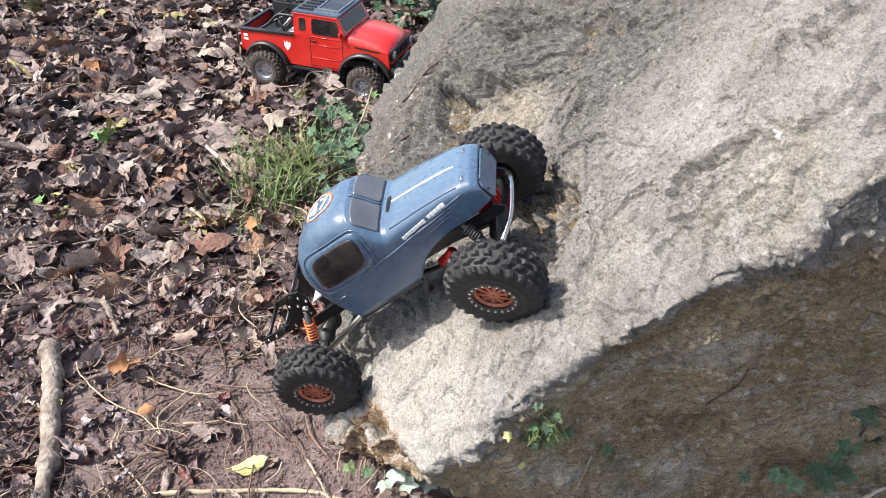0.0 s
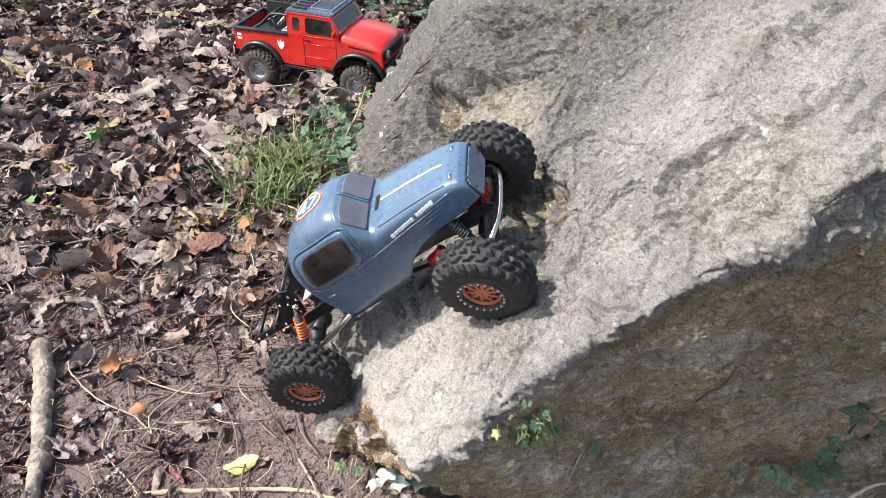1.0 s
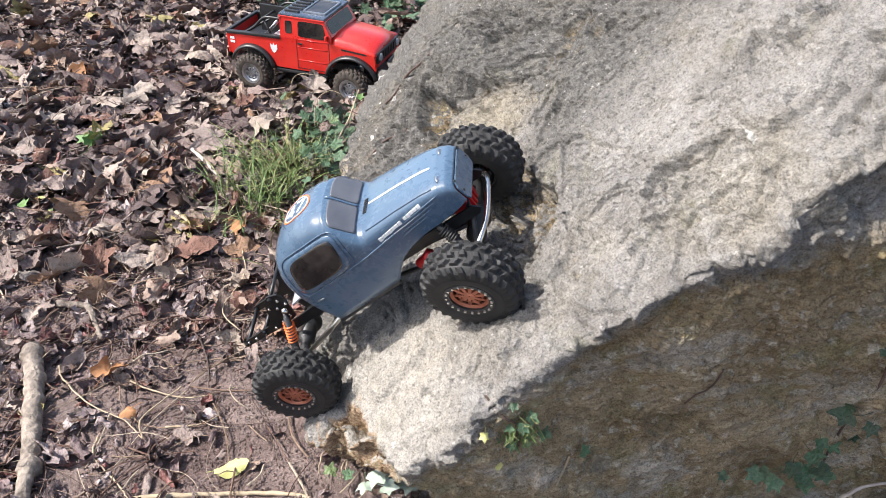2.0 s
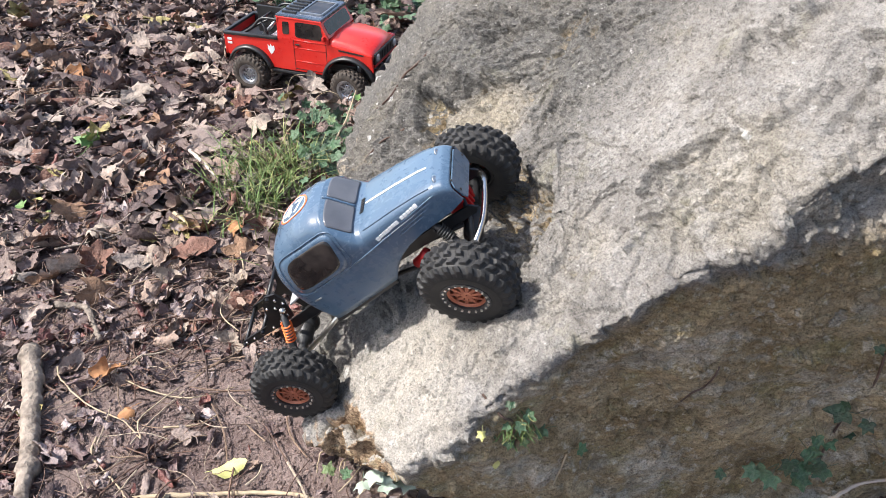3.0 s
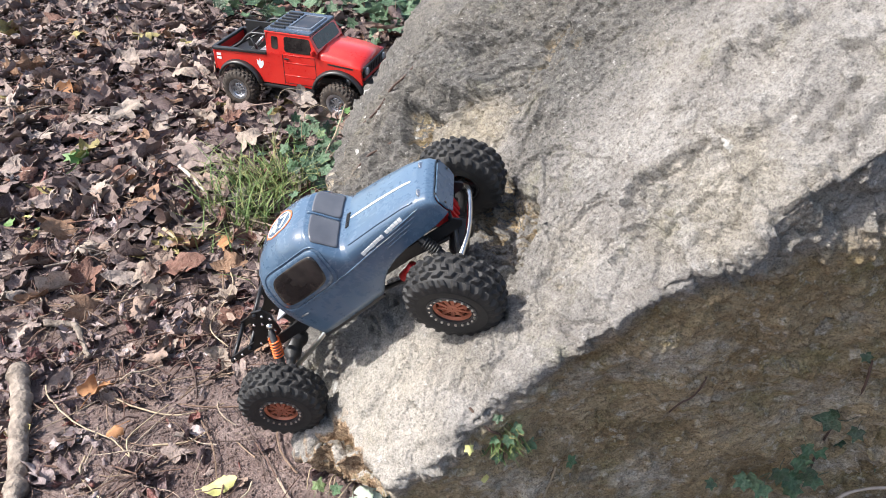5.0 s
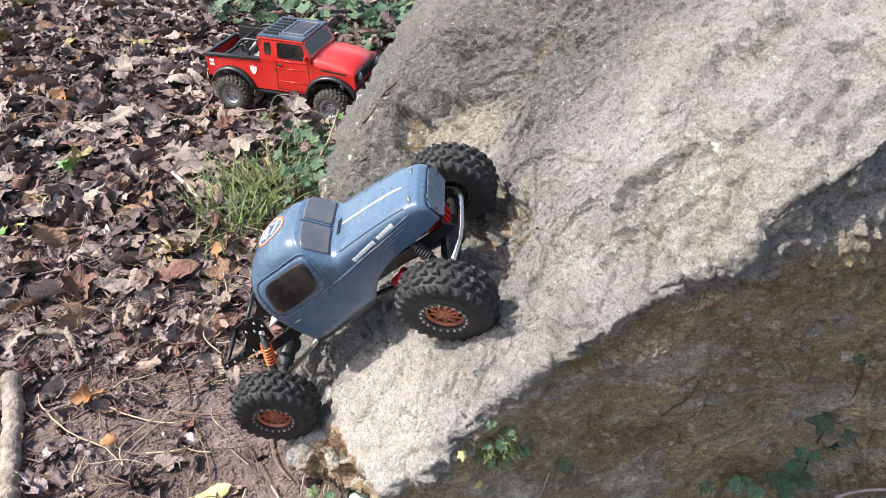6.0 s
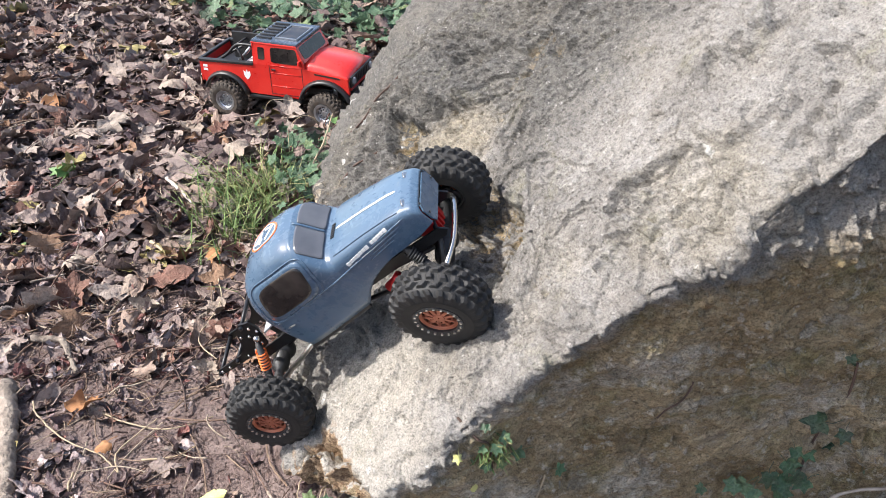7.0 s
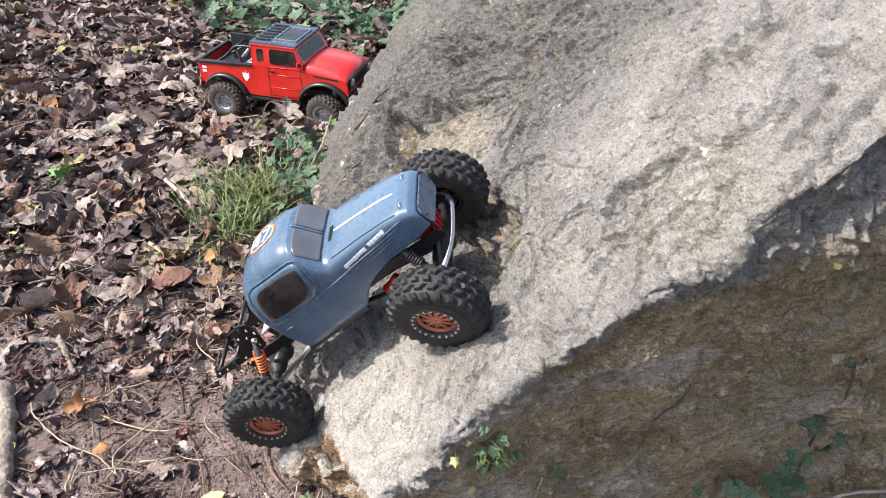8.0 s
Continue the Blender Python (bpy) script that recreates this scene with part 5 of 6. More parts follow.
# whole leaves, thicker further off
spots = []
while len(spots) < 4700:
    x, y = rnd.uniform(-2.2, 0.6), 0.5 + 3.3 * rnd.random()
    thick = min(1.0, max(0.20, (y - 0.93 + 0.25 * noise.noise((x * 3, y * 3, 5))) / 0.55))
    if free(x, y) and rnd.random() < thick * (1 - 0.9 * bare(x, y)):
        size = (0.022 + 0.060 * rnd.random() ** 1.7) * min(1.0, 0.60 + 0.5 * (y - 0.6))
        spots.append((rnd.randrange(len(MAPLE)), resting(x, y, size, rnd, 15, rnd.uniform(0.0, 0.024) * thick)))
scatter("leaf_litter", MAPLE, spots, LITTER, "thick curled brown dead sycamore leaves", "leaf litter")
# the wood's floor goes on outside the path
spots = []
while len(spots) < 9000:
    a, r = rnd.uniform(0, 2 * math.pi), 0.9 + 6.5 * rnd.random() ** 1.3
    x, y = -0.6 + r * math.cos(a), 1.9 + r * math.sin(a)
    if (x < -1.95 or x > 0.45 or y < 0.5 or y > 3.5) and free(x, y):
        spots.append((rnd.randrange(len(SCRAPS)), resting(x, y, rnd.uniform(0.03, 0.07), rnd, 14, rnd.uniform(0, 0.012))))
scatter("leaf_litter", SCRAPS, spots, LITTER, "scattered brown dead leaves on the woodland floor", "leaf litter")


def leaf_tone(name, a, b, rough=0.7):
    n = Nodes(name, rough)
    mottle = n.noise(45.0, 5.0, 0.7)
    col = n.mix(n.ramp(mottle, (0.35, 0.0), (0.65, 1.0)), a, b)
    col = n.mix(n.ramp(n.noise(150.0, 3.0), (0.62, 0.0), (0.75, 0.5)), col, (0.08, 0.05, 0.035))
    n.set("Base Color", col)
    n.bump((mottle, 0.4, 0.002))
    return n.mat


PALE_LEAF = leaf_material("pale_dead_leaf", True, [(0.0, (0.29, 0.225, 0.18)), (0.5, (0.38, 0.31, 0.25)), (1.0, (0.33, 0.285, 0.26))])
ORANGE_LEAF = leaf_tone("orange_brown_leaf", (0.27, 0.115, 0.045), (0.45, 0.23, 0.10))
YELLOW_LEAF = leaf_tone("yellow_green_leaf", (0.50, 0.48, 0.14), (0.62, 0.60, 0.26), 0.5)
GREEN_LEAF = leaf_tone("fresh_green_leaf", (0.07, 0.15, 0.04), (0.16, 0.27, 0.08), 0.45)


def shape_mesh(name, shape, material):
    me = bpy.data.meshes.new(name)
    me.from_pydata([tuple(p) for p in shape[0].tolist()], [], shape[1])
    me.update()
    me.materials.append(material)
    me.polygons.foreach_set("use_smooth", [True] * len(me.polygons))
    return me


LEAF_MESHES = [shape_mesh("fallen_leaf", s, LEAF) for s in MAPLE]
count = 0
while count < 230:
    x, y = rnd.uniform(-0.95, -0.02), 0.58 + 1.35 * rnd.random()
    if free(x, y) and rnd.random() > bare(x, y) * 0.8:
        ob = new("fallen_leaf", rnd.choice(LEAF_MESHES))
        ob.parent = ground
        ob.matrix_basis = resting(x, y, rnd.uniform(0.024, 0.056) * min(1.0, 0.6 + 0.5 * (y - 0.6)), rnd, 10, 0.006 + 0.022 * min(1, max(0, y - 0.8)) * rnd.random())
        count += 1


def one_leaf(x, y, size, kind, seed, material, label, turn, tilt=(0, 0), high=0.012, name="fallen_leaf", group=""):
    ob = new(name, shape_mesh(name, leaf_shape(kind, seed, 0.4 if kind == "ivy" else 1.35 if material is PALE_LEAF else 0.9), material))
    ob.matrix_world = pose(x, y, ground_height(x, y) + high, tilt[0], tilt[1], turn) @ Matrix.Diagonal((size, size, size, 1))
    return tagged(ob, label, "leaf", group)


one_leaf(-0.259, 0.705, 0.032, "oval", 201, YELLOW_LEAF, "pale yellow-green leaf lying on bare soil", 12, (4, -6), 0.006)
one_leaf(-0.81, 1.70, 0.045, "maple", 202, GREEN_LEAF, "fresh green leaf among dead brown leaves", 60, (10, -14), 0.030)
one_leaf(-0.84, 1.74, 0.034, "ivy", 203, GREEN_LEAF, "fresh green leaf among dead brown leaves", 160, (-16, 8), 0.030)
one_leaf(-0.875, 1.43, 0.026, "ivy", 204, GREEN_LEAF, "small green leaf sprouting through the litter", 30, (0, -20), 0.022)
one_leaf(-0.80, 1.40, 0.014, "oval", 205, GREEN_LEAF, "small green leaf sprouting through the litter", 80, (0, 10), 0.018)
one_leaf(-0.845, 1.46, 0.020, "ivy", 206, YELLOW_LEAF, "small yellowing leaf among dead brown leaves", 100, (0, 10), 0.022)
for i, (x, y, s) in enumerate(((-1.033, 2.162, 0.062), (-0.505, 0.90, 0.040), (-0.364, 1.325, 0.045), (-0.438, 0.815, 0.022), (-0.66, 1.62, 0.036), (-0.30, 1.82, 0.05))):
    one_leaf(x, y, s, "maple", 220 + i, ORANGE_LEAF, "rusty orange-brown dead leaf on the litter", 70 * i, (8 * (-1) ** i, 9), 0.02)
for i, (x, y, s, h) in enumerate(((-0.798, 2.009, 0.066, 0.03), (-1.059, 1.934, 0.06, 0.03), (-0.285, 1.985, 0.062, 0.045), (-0.308, 0.975, 0.042, 0.012), (-0.324, 1.149, 0.040, 0.014),
                                  (-0.52, 1.245, 0.040, 0.016), (-0.66, 1.33, 0.042, 0.016), (-0.250, 1.905, 0.062, 0.03), (-0.378, 1.498, 0.052, 0.02), (-0.76, 1.17, 0.040, 0.016),
                                  (-0.415, 1.01, 0.034, 0.012), (-0.47, 1.17, 0.042, 0.014), (-0.95, 1.85, 0.06, 0.03), (-0.55, 1.95, 0.058, 0.03), (-0.40, 1.80, 0.06, 0.03), (-0.68, 2.25, 0.07, 0.03))):
    one_leaf(x, y, s, "maple" if i % 4 != 3 else "oval", 240 + i, PALE_LEAF, "large pale curled dead leaf on the litter", 47 * i, (10 * (-1) ** i, 12 * (-1) ** (i // 2)), h)

# ---------------------------------------------------------------- sticks and stems
def stick(name, points, radius, material, label, lift=0.008, wobble=0.002, category="twig", seg=8):
    r2 = random.Random(len(points) * 100 + int(abs(points[0][0]) * 1000))
    pts = [Vector((x, y, ground_height(x, y) + lift + (h[0] if h else 0.0))) for x, y, *h in points]
    pts = curve_points(pts, 7)
    pts = [p + Vector((r2.uniform(-1, 1), r2.uniform(-1, 1), r2.uniform(-0.5, 1))) * wobble for p in pts]
    n = len(pts)
    bm = tube(bmesh.new(), pts, [radius * (1 - 0.45 * i / n) * r2.uniform(0.85, 1.15) for i in range(n)], seg)
    me = as_mesh(name, bm, material)
    me.polygons.foreach_set("use_smooth", [True] * len(me.polygons))
    return tagged(new(name, me), label, category)


log = stick("branch", [(-0.657, 0.962), (-0.645, 0.935), (-0.620, 0.88), (-0.594, 0.806), (-0.568, 0.735), (-0.548, 0.665), (-0.538, 0.60)], 0.0185, BARK, "thick dead branch with pale flaking bark", 0.015, 0.0012, "branch", 14)
for x, y, r in ((-0.560, 0.715, 0.0190),):
    a = Vector((x, y, ground_height(x, y) + 0.014))
    d = Vector((0.08, -0.31, 0)).normalized() * 0.010
    bm = tube(bmesh.new(), [a - d * 1.3, a - d * 0.4, a + d * 0.4, a + d * 1.3], [r * 0.70, r * 0.95, r, r * 0.68], 12)
    part("knot", bm, BARK, log, "", True)
stick("straw", [(-0.499, 0.914), (-0.44, 0.878), (-0.377, 0.855), (-0.33, 0.855), (-0.283, 0.873)], 0.0016, STEM, "straw-coloured curved stem on the soil", 0.010, 0.0006)
stick("straw", [(-0.60, 0.93), (-0.58, 0.898), (-0.515, 0.84), (-0.447, 0.804), (-0.405, 0.763)], 0.0016, STEM, "straw-coloured curved stem on the soil", 0.012, 0.0008)
stick("straw", [(-0.405, 0.763), (-0.42, 0.80), (-0.40, 0.84), (-0.375, 0.875)], 0.0015, STEM, "thin straw-coloured stem on the soil", 0.014, 0.0006)
stick("straw", [(-0.48, 0.775), (-0.475, 0.74), (-0.452, 0.714), (-0.42, 0.685), (-0.394, 0.655)], 0.0019, STEM, "pale bent stem on the soil", 0.010, 0.0008)
stick("straw", [(-0.38, 0.792), (-0.327, 0.797), (-0.30, 0.815)], 0.0020, STEM, "short straw-coloured stem on the soil", 0.006, 0.0005)
stick("root", [(-0.40, 0.655), (-0.359, 0.662), (-0.256, 0.664), (-0.164, 0.655), (-0.10, 0.63)], 0.0045, STEM, "pale root lying along the soil", 0.002, 0.0012, "root")
stick("stick", [(-0.545, 1.655), (-0.50, 1.59), (-0.455, 1.524)], 0.0055, plain("bleached_stick", (0.34, 0.29, 0.25), (0.52, 0.47, 0.42), 70, 0.8), "pale bleached stick on the dead leaves", 0.034, 0.0012, "stick")
stick("stick", [(-0.517, 1.389), (-0.48, 1.35), (-0.444, 1.307)], 0.0042, STEM, "pale snapped stick on the dead leaves", 0.022, 0.001, "stick")
stick("stick", [(-0.665, 1.09), (-0.62, 1.085), (-0.599, 1.076), (-0.57, 1.03), (-0.551, 1.0)], 0.0075, BARK, "crooked grey stick on the mulch", 0.014, 0.0012, "stick")
stick("stick", [(-0.73, 1.26), (-0.62, 1.31), (-0.56, 1.40)], 0.0024, BARK, "thin dark twig on the mulch", 0.02, 0.001, "stick")
stick("straw", [(-0.36, 1.36), (-0.345, 1.25), (-0.325, 1.16), (-0.345, 1.06), (-0.30, 1.0)], 0.0016, STEM, "long bent straw stem among the leaves", 0.022, 0.0012)
stick("straw", [(-0.335, 1.93), (-0.335, 1.90, 0.07), (-0.31, 1.90, 0.112), (-0.25, 1.90, 0.108)], 0.0011, STEM, "thin arching straw beside the red truck", 0.01, 0.0003)
stick("straw", [(-0.27, 1.92), (-0.265, 1.91, 0.04), (-0.23, 1.91, 0.062), (-0.20, 1.90, 0.055)], 0.0011, STEM, "thin arching straw beside the red truck", 0.01, 0.0003)
twigs = bmesh.new()
for k in range(1150):
    x, y = rnd.uniform(-1.9, -0.05), 0.5 + 2.6 * rnd.random() ** 1.5
    if not free(x, y, 0.03):
        continue
    a, length, bend = rnd.uniform(0, 2 * math.pi), 0.03 + 0.17 * rnd.random() ** 1.6, rnd.uniform(-0.7, 0.7)
    pts = []
    for t in (0, 0.33, 0.66, 1):
        px_, py_ = x + length * t * math.cos(a + bend * t), y + length * t * math.sin(a + bend * t)
        pts.append(Vector((px_, py_, ground_height(px_, py_) + 0.008 + (0.022 if y > 1.2 else 0.006) * rnd.random())))
    tube(twigs, curve_points(pts, 3), rnd.uniform(0.0006, 0.0018), 5)
for k in range(400):
    x, y = rnd.uniform(-0.85, -0.24), rnd.uniform(0.56, 1.25)
    if not free(x, y, 0.03) or rnd.random() < bare(x, y) * 0.7:
        continue
    a, length, bend = rnd.uniform(0, 2 * math.pi), 0.03 + 0.13 * rnd.random() ** 1.5, rnd.uniform(-1.6, 1.6)
    pts, at = [], Vector((x, y, 0))
    for t in (0, 0.25, 0.5, 0.75, 1):
        pts.append(Vector((at.x, at.y, ground_height(at.x, at.y) + 0.006 + 0.012 * rnd.random())))
        at += Vector((math.cos(a + bend * t), math.sin(a + bend * t), 0)) * length * 0.25
    tube(twigs, curve_points(pts, 3), 0.0005 + 0.0014 * rnd.random() ** 2, 5)
tw = new("twig_litter", as_mesh("twig_litter", twigs, leaf_material("twig_bark", False, [(0.0, (0.055, 0.034, 0.03)), (0.5, (0.15, 0.085, 0.062)), (0.8, (0.28, 0.20, 0.14)), (0.95, (0.45, 0.37, 0.28))], 0.8)))
tagged(tw, "thin brown and straw twigs through the litter", "twigs", kind="stuff")

# ---------------------------------------------------------------- ivy, grass
def ivy_bed(label, count, inside, size, high, seed, face=None):
    r3 = random.Random(seed)
    spots = []
    while len(spots) < count:
        p = inside(r3)
        if p is None:
            continue
        x, y, z = p
        s = r3.uniform(*size)
        if face:
            m = Matrix.Translation((x, y, z)) @ face.to_track_quat("Z", "Y").to_matrix().to_4x4() @ pose(0, 0, 0, r3.gauss(0, 28), r3.gauss(0, 28), r3.uniform(0, 360))
        else:
            m = pose(x, y, z + r3.uniform(*high), r3.gauss(22, 28), r3.gauss(0, 28), 0) @ Matrix.Rotation(r3.uniform(0, 6.28), 4, "Z")
        spots.append((r3.randrange(len(IVIES)), m @ Matrix.Diagonal((s, s, s, 1))))
    return scatter("ivy_bed", IVIES, spots, IVY, label, "ivy")


def back_bed(r):
    x, y = r.uniform(-0.85, 0.75), r.uniform(2.38, 3.5)
    edge = 2.62 - 0.42 * max(0.0, x + 0.55) + 0.16 * noise.noise((x * 4, y * 4, 3)) + max(0.0, -0.55 - x) * 1.2
    if y < edge or not free(x, y) or noise.noise((x * 6, y * 6, 7)) < -0.25:
        return None
    return x, y, ground_height(x, y)


def rock_foot(r):
    x, y = r.gauss(-0.20, 0.055), r.gauss(1.66, 0.11)
    return (x, y, ground_height(x, y)) if free(x, y, -0.01) and x < -0.08 else None


ivy_bed("dark green ivy covering the ground behind the trucks", 1150, back_bed, (0.022, 0.044), (0.04, 0.13), 5)
spots, r5 = [], random.Random(31)
while len(spots) < 70:
    p = back_bed(r5)
    if p and r5.random() < 0.9:
        spots.append((r5.randrange(len(MAPLE)), resting(p[0], p[1], r5.uniform(0.035, 0.075), r5, 22, r5.uniform(0.07, 0.135))))
scatter("leaf_litter", MAPLE, spots, LITTER, "curled tan dead leaves caught in the ivy", "leaf litter")
ivy_bed("dark green ivy at the foot of the boulder", 90, rock_foot, (0.015, 0.028), (0.03, 0.085), 6)
for i, (x, y, s, turn) in enumerate(((-0.150, 1.86, 0.024, 60), (-0.140, 1.76, 0.026, 200), (-0.185, 1.60, 0.028, 330), (-0.262, 1.72, 0.022, 120), (-0.225, 1.58, 0.026, 20))):
    one_leaf(x, y, s, "ivy", 300 + i, GREEN_LEAF if i == 0 else IVY_ONE, "glossy lobed ivy leaf at the boulder's foot", turn, (24, 6), 0.07, "ivy_leaf", "ivy leaves by the boulder")
stick("ivy_vine", [(-0.20, 1.55), (-0.185, 1.62, 0.05), (-0.16, 1.74, 0.07), (-0.145, 1.84, 0.09)], 0.003, STEM, "woody ivy stem climbing the boulder's foot", 0.01, 0.001, "ivy")

blades = bmesh.new()
r4 = random.Random(21)
for k in range(520):
    x, y = r4.gauss(-0.325, 0.065), r4.gauss(1.53, 0.10)
    if not free(x, y, 0.0):
        continue
    a, h, lean = r4.uniform(0, 6.28), r4.uniform(0.04, 0.13), r4.uniform(0.3, 1.4)
    base = Vector((x, y, ground_height(x, y)))
    d = Vector((math.cos(a), math.sin(a), 0))
    side = Vector((-d.y, d.x, 0)) * r4.uniform(0.0010, 0.0024)
    rows = []
    for t, w_ in ((0, 1.0), (0.35, 0.95), (0.7, 0.7), (1.0, 0.08)):
        p = base + d * (lean * h * t * t * 0.8) + Vector((0, 0, h * (t - 0.30 * lean * t * t)))
        rows.append((blades.verts.new(p - side * w_), blades.verts.new(p + Vector((0, 0, 0.0006)) + d * 0.0005 * w_), blades.verts.new(p + side * w_)))
    for a_, b_ in zip(rows, rows[1:]):
        blades.faces.new((a_[0], a_[1], b_[1], b_[0]))
        blades.faces.new((a_[1], a_[2], b_[2], b_[1]))
gr = new("grass_tuft", as_mesh("grass_tuft", blades, BLADE))
tagged(gr, "tuft of green grass beside the boulder", "grass", kind="stuff")
for i, (x, y, h) in enumerate(((-0.290, 1.62, 0.20), (-0.335, 1.56, 0.13), (-0.235, 1.66, 0.15))):
    stick("dry_grass", [(x, y), (x - 0.004, y, h * 0.5), (x + 0.002, y + 0.004, h)], 0.0010, STEM, "thin dry upright grass stalk", 0.0, 0.0003, "grass")

# ivy that clings to the shaded flank and the toe
def on_flank(x, z, out=0.004):
    """A point just off the boulder's shaded side."""
    hit, n, _, _ = ROCK_TREE.ray_cast(Vector((x, -0.5, z)), Vector((0, 1, 0)))
    return hit + n * out, n


def flank_leaf(x, z, size, turn, seed, label, material=None, out=0.010, kind="ivy"):
    p, n = on_flank(x, z, out)
    ob = new("ivy_leaf", shape_mesh("ivy_leaf", leaf_shape(kind, seed, 0.4), material or IVY_ONE))
    up = (n + Vector((0, -0.2, 0.7))).normalized()
    ob.matrix_world = Matrix.Translation(p) @ up.to_track_quat("Z", "Y").to_matrix().to_4x4() @ pose(0, 0, 0, 0, 0, turn) @ Matrix.Diagonal((size, size, size, 1))
    return tagged(ob, label, "ivy", "ivy leaves on the boulder")


rr = random.Random(9)
for k, (x, z, s) in enumerate(((0.136, 0.320, 0.010), (0.145, 0.294, 0.013), (0.180, 0.272, 0.019), (0.214, 0.232, 0.015), (0.130, 0.296, 0.010), (0.140, 0.265, 0.012), (0.155, 0.299, 0.014), (0.152, 0.268, 0.012),
                               (0.124, 0.282, 0.009), (0.148, 0.281, 0.008))):
    flank_leaf(x, z, s * 0.85, rr.uniform(200, 340), 400 + k, "small dark ivy leaf on the boulder's shaded side")
flank_leaf(0.099, 0.296, 0.009, 250, 420, "small pale yellow ivy leaf on the boulder", YELLOW_LEAF, 0.012, "ivy")
flank_leaf(0.119, 0.250, 0.009, 80, 421, "narrow yellow-green leaf on the boulder", YELLOW_LEAF, 0.010, "oval")
for k, (x, z, s) in enumerate(((0.554, 0.241, 0.030), (0.575, 0.221, 0.018), (0.508, 0.182, 0.026), (0.495, 0.150, 0.024), (0.531, 0.144, 0.026), (0.558, 0.114, 0.024), (0.477, 0.134, 0.026), (0.459, 0.124, 0.022),
                               (0.509, 0.200, 0.018), (0.552, 0.153, 0.020), (0.518, 0.115, 0.026), (0.536, 0.361, 0.012), (0.591, 0.154, 0.014), (0.622, 0.115, 0.022), (0.410, 0.136, 0.014), (0.486, 0.112, 0.024), (0.538, 0.098, 0.024))):
    flank_leaf(x, z, s * 0.82, rr.uniform(200, 340), 440 + k, "dark glossy ivy leaf low on the boulder", None, 0.018)
for k in range(46):
    a = k * 2.4
    x, z = 0.146 + 0.020 * math.cos(a) * rr.random(), 0.282 + 0.026 * math.sin(a) * rr.random()
    p, n = on_flank(x, z, 0.001)
    tip = p + n * rr.uniform(0.008, 0.02) + Vector((rr.uniform(-0.012, 0.012), 0, rr.uniform(-0.018, 0.004)))
    sprigs = tube(bmesh.new() if k == 0 else sprigs, [p, p.lerp(tip, 0.5) + n * 0.004, tip], [0.0007, 0.0008, 0.0002], 4)
tagged(new("grass_tuft", as_mesh("grass_tuft", sprigs, BLADE)), "small drooping green grass blades rooted on the boulder", "grass", kind="stuff")


def flank_stem(name, pts, radius, label, material):
    pp = [on_flank(x, z, radius * 1.1)[0] for x, z in pts]
    bm = tube(bmesh.new(), curve_points(pp, 5), radius, 6)
    return tagged(new(name, as_mesh(name, bm, material)), label, "ivy")


DARK_STEM = plain("dark_ivy_stem", (0.05, 0.032, 0.025), (0.13, 0.08, 0.06), 90, 0.8)
flank_stem("ivy_vine", [(0.549, 0.343), (0.556, 0.289), (0.555, 0.237), (0.554, 0.193), (0.551, 0.151), (0.558, 0.103)], 0.0016, "dark ivy stem creeping up the boulder", DARK_STEM)
flank_stem("ivy_vine", [(0.106, 0.329), (0.127, 0.309), (0.139, 0.293), (0.142, 0.255)], 0.0013, "dark ivy stem creeping over the boulder", DARK_STEM)
flank_stem("rootlet", [(0.359, 0.352), (0.355, 0.337), (0.349, 0.317), (0.339, 0.310), (0.331, 0.290)], 0.0011, "thin dark rootlet stuck to the boulder", DARK_STEM)
flank_stem("rootlet", [(0.205, 0.225), (0.197, 0.196), (0.191, 0.181)], 0.0012, "thin pale rootlet stuck to the boulder", STEM)
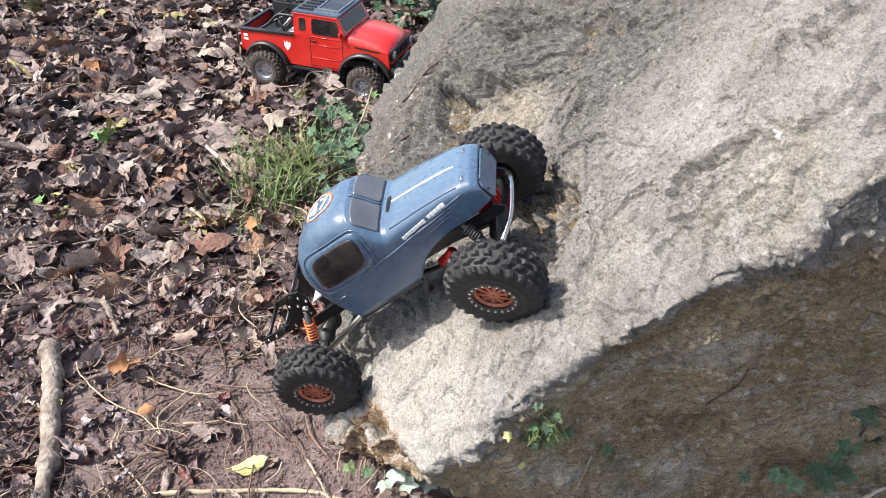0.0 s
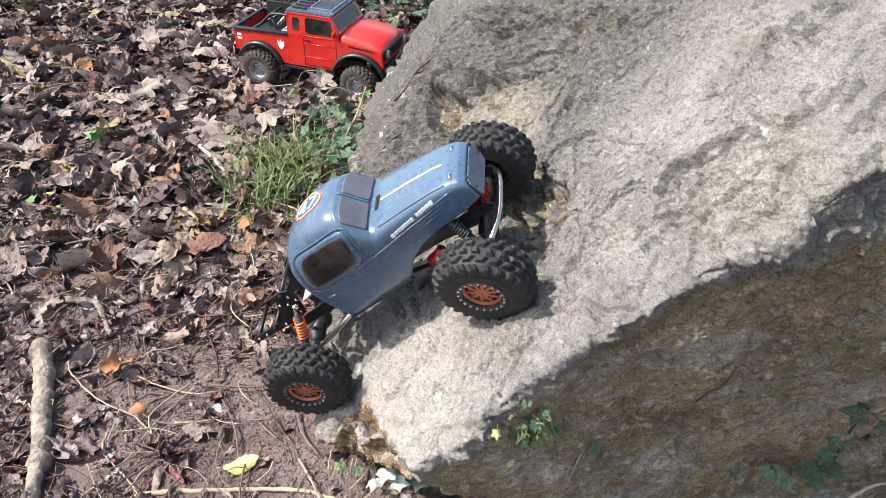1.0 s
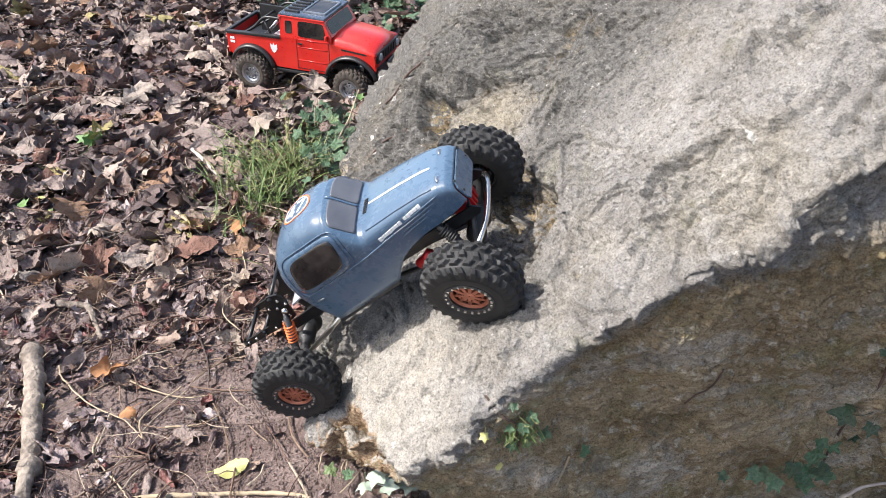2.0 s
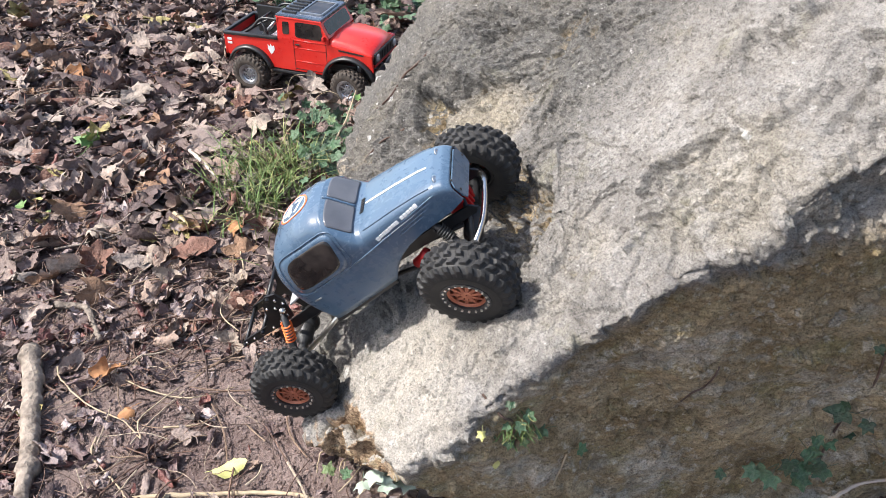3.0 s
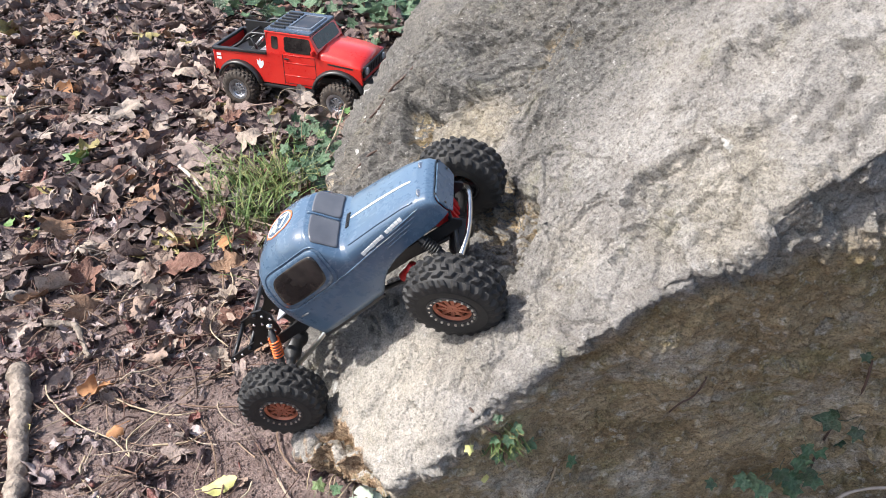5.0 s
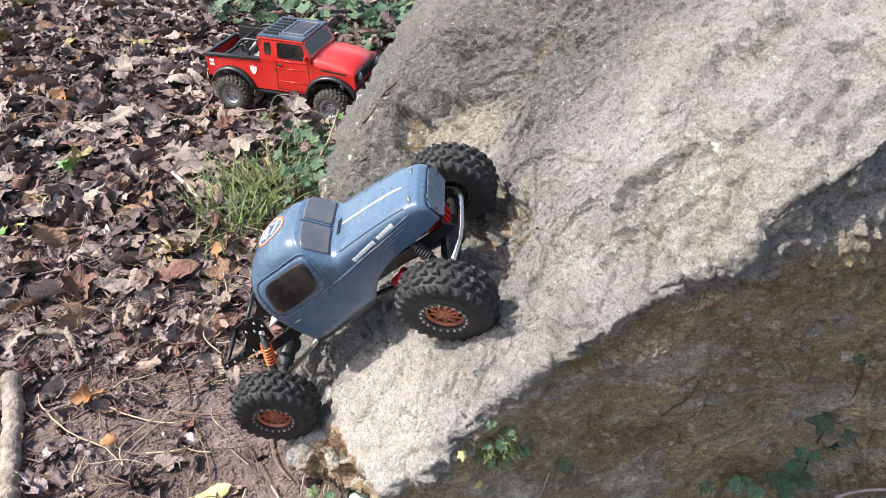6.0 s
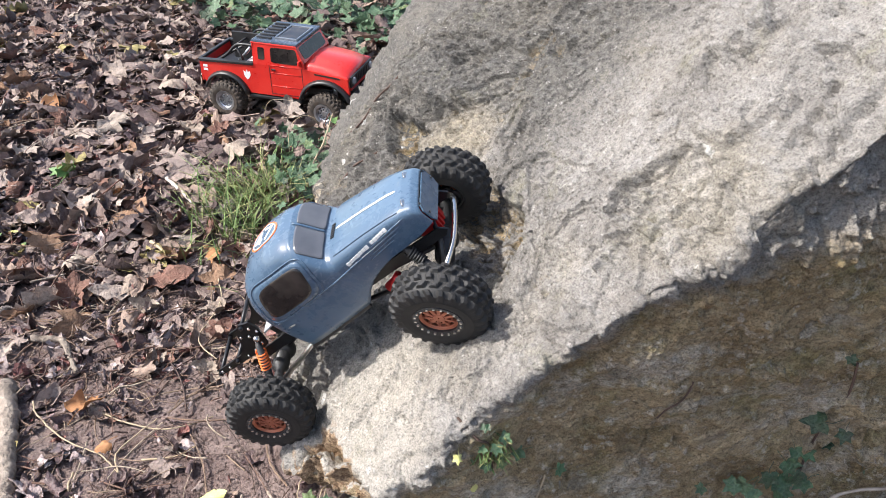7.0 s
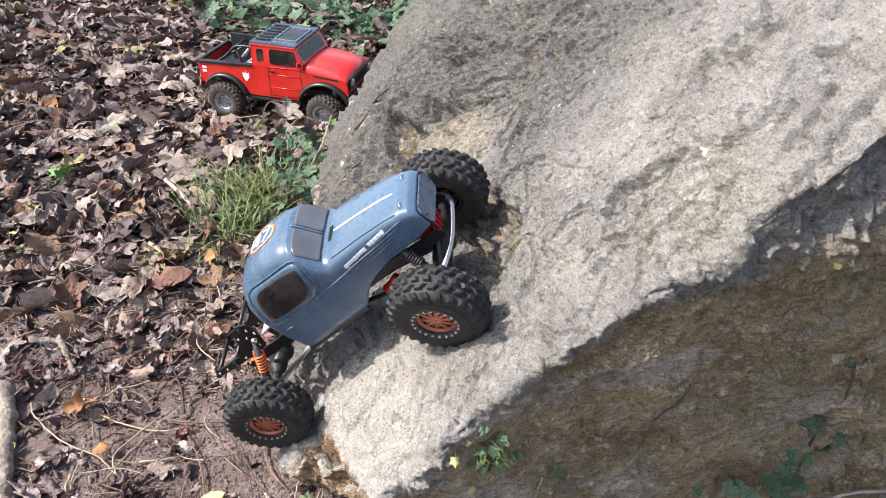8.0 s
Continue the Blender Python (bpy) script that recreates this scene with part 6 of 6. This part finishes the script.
stick("root", [(0.545, 0.56), (0.552, 0.578, 0.05), (0.580, 0.585, 0.066), (0.62, 0.60, 0.070), (0.70, 0.61, 0.06)], 0.0035, plain("pale_root", (0.35, 0.27, 0.22), (0.5, 0.42, 0.36), 80, 0.75), "pale bare root arching at the boulder's foot", 0.004, 0.0008, "root")
def on_top(x, y, out):
    hit, n, _, _ = ROCK_TREE.ray_cast(Vector((x, y, 3)), Vector((0, 0, -1)))
    return hit + n * out


for pts in (((-0.045, 1.27), (-0.015, 1.245), (0.01, 1.25), (0.035, 1.225), (0.055, 1.225)), ((-0.060, 1.15), (-0.03, 1.125), (-0.01, 1.13), (0.012, 1.115))):
    bm = tube(bmesh.new(), curve_points([on_top(x, y, 0.0018) for x, y in pts], 5), 0.0019, 6)
    tagged(new("rootlet", as_mesh("rootlet", bm, DARK_STEM)), "thin dark rootlet clinging to the boulder", "ivy")
# ivy with the sun's glare painted into its leaf colour
SUNLIT_IVY = leaf_tone("sunlit_ivy_leaf", (0.28, 0.36, 0.28), (0.46, 0.52, 0.44), 0.3)
for k, (x, y, h, s, turn) in enumerate(((-0.098, 0.650, 0.045, 0.016, 80), (-0.006, 0.615, 0.070, 0.024, 250), (-0.028, 0.618, 0.075, 0.026, 300), (0.014, 0.606, 0.072, 0.022, 200), (-0.015, 0.600, 0.078, 0.020, 340), (-0.045, 0.606, 0.070, 0.018, 260),
                                        (-0.074, 0.640, 0.050, 0.014, 20), (0.010, 0.625, 0.05, 0.022, 140))):
    one_leaf(x, y, s, "ivy", 480 + k, SUNLIT_IVY if k in (1, 2, 3, 4, 5) else IVY_ONE, "glossy ivy leaf at the boulder's toe", turn, (14, -8), h, "ivy_leaf", "ivy leaves by the boulder")
for k in range(6):
    x, y = -0.100 + 0.012 * k, 0.715 - 0.010 * k
    stick("ivy_vine", [(x, y), (x + rr.uniform(-0.02, 0.04), y - 0.02, rr.uniform(0.01, 0.05)), (x + rr.uniform(-0.03, 0.015), y - 0.05, rr.uniform(0.0, 0.03))], 0.0013, STEM, "thin bare ivy stem at the boulder's toe", 0.006, 0.0008, "ivy")
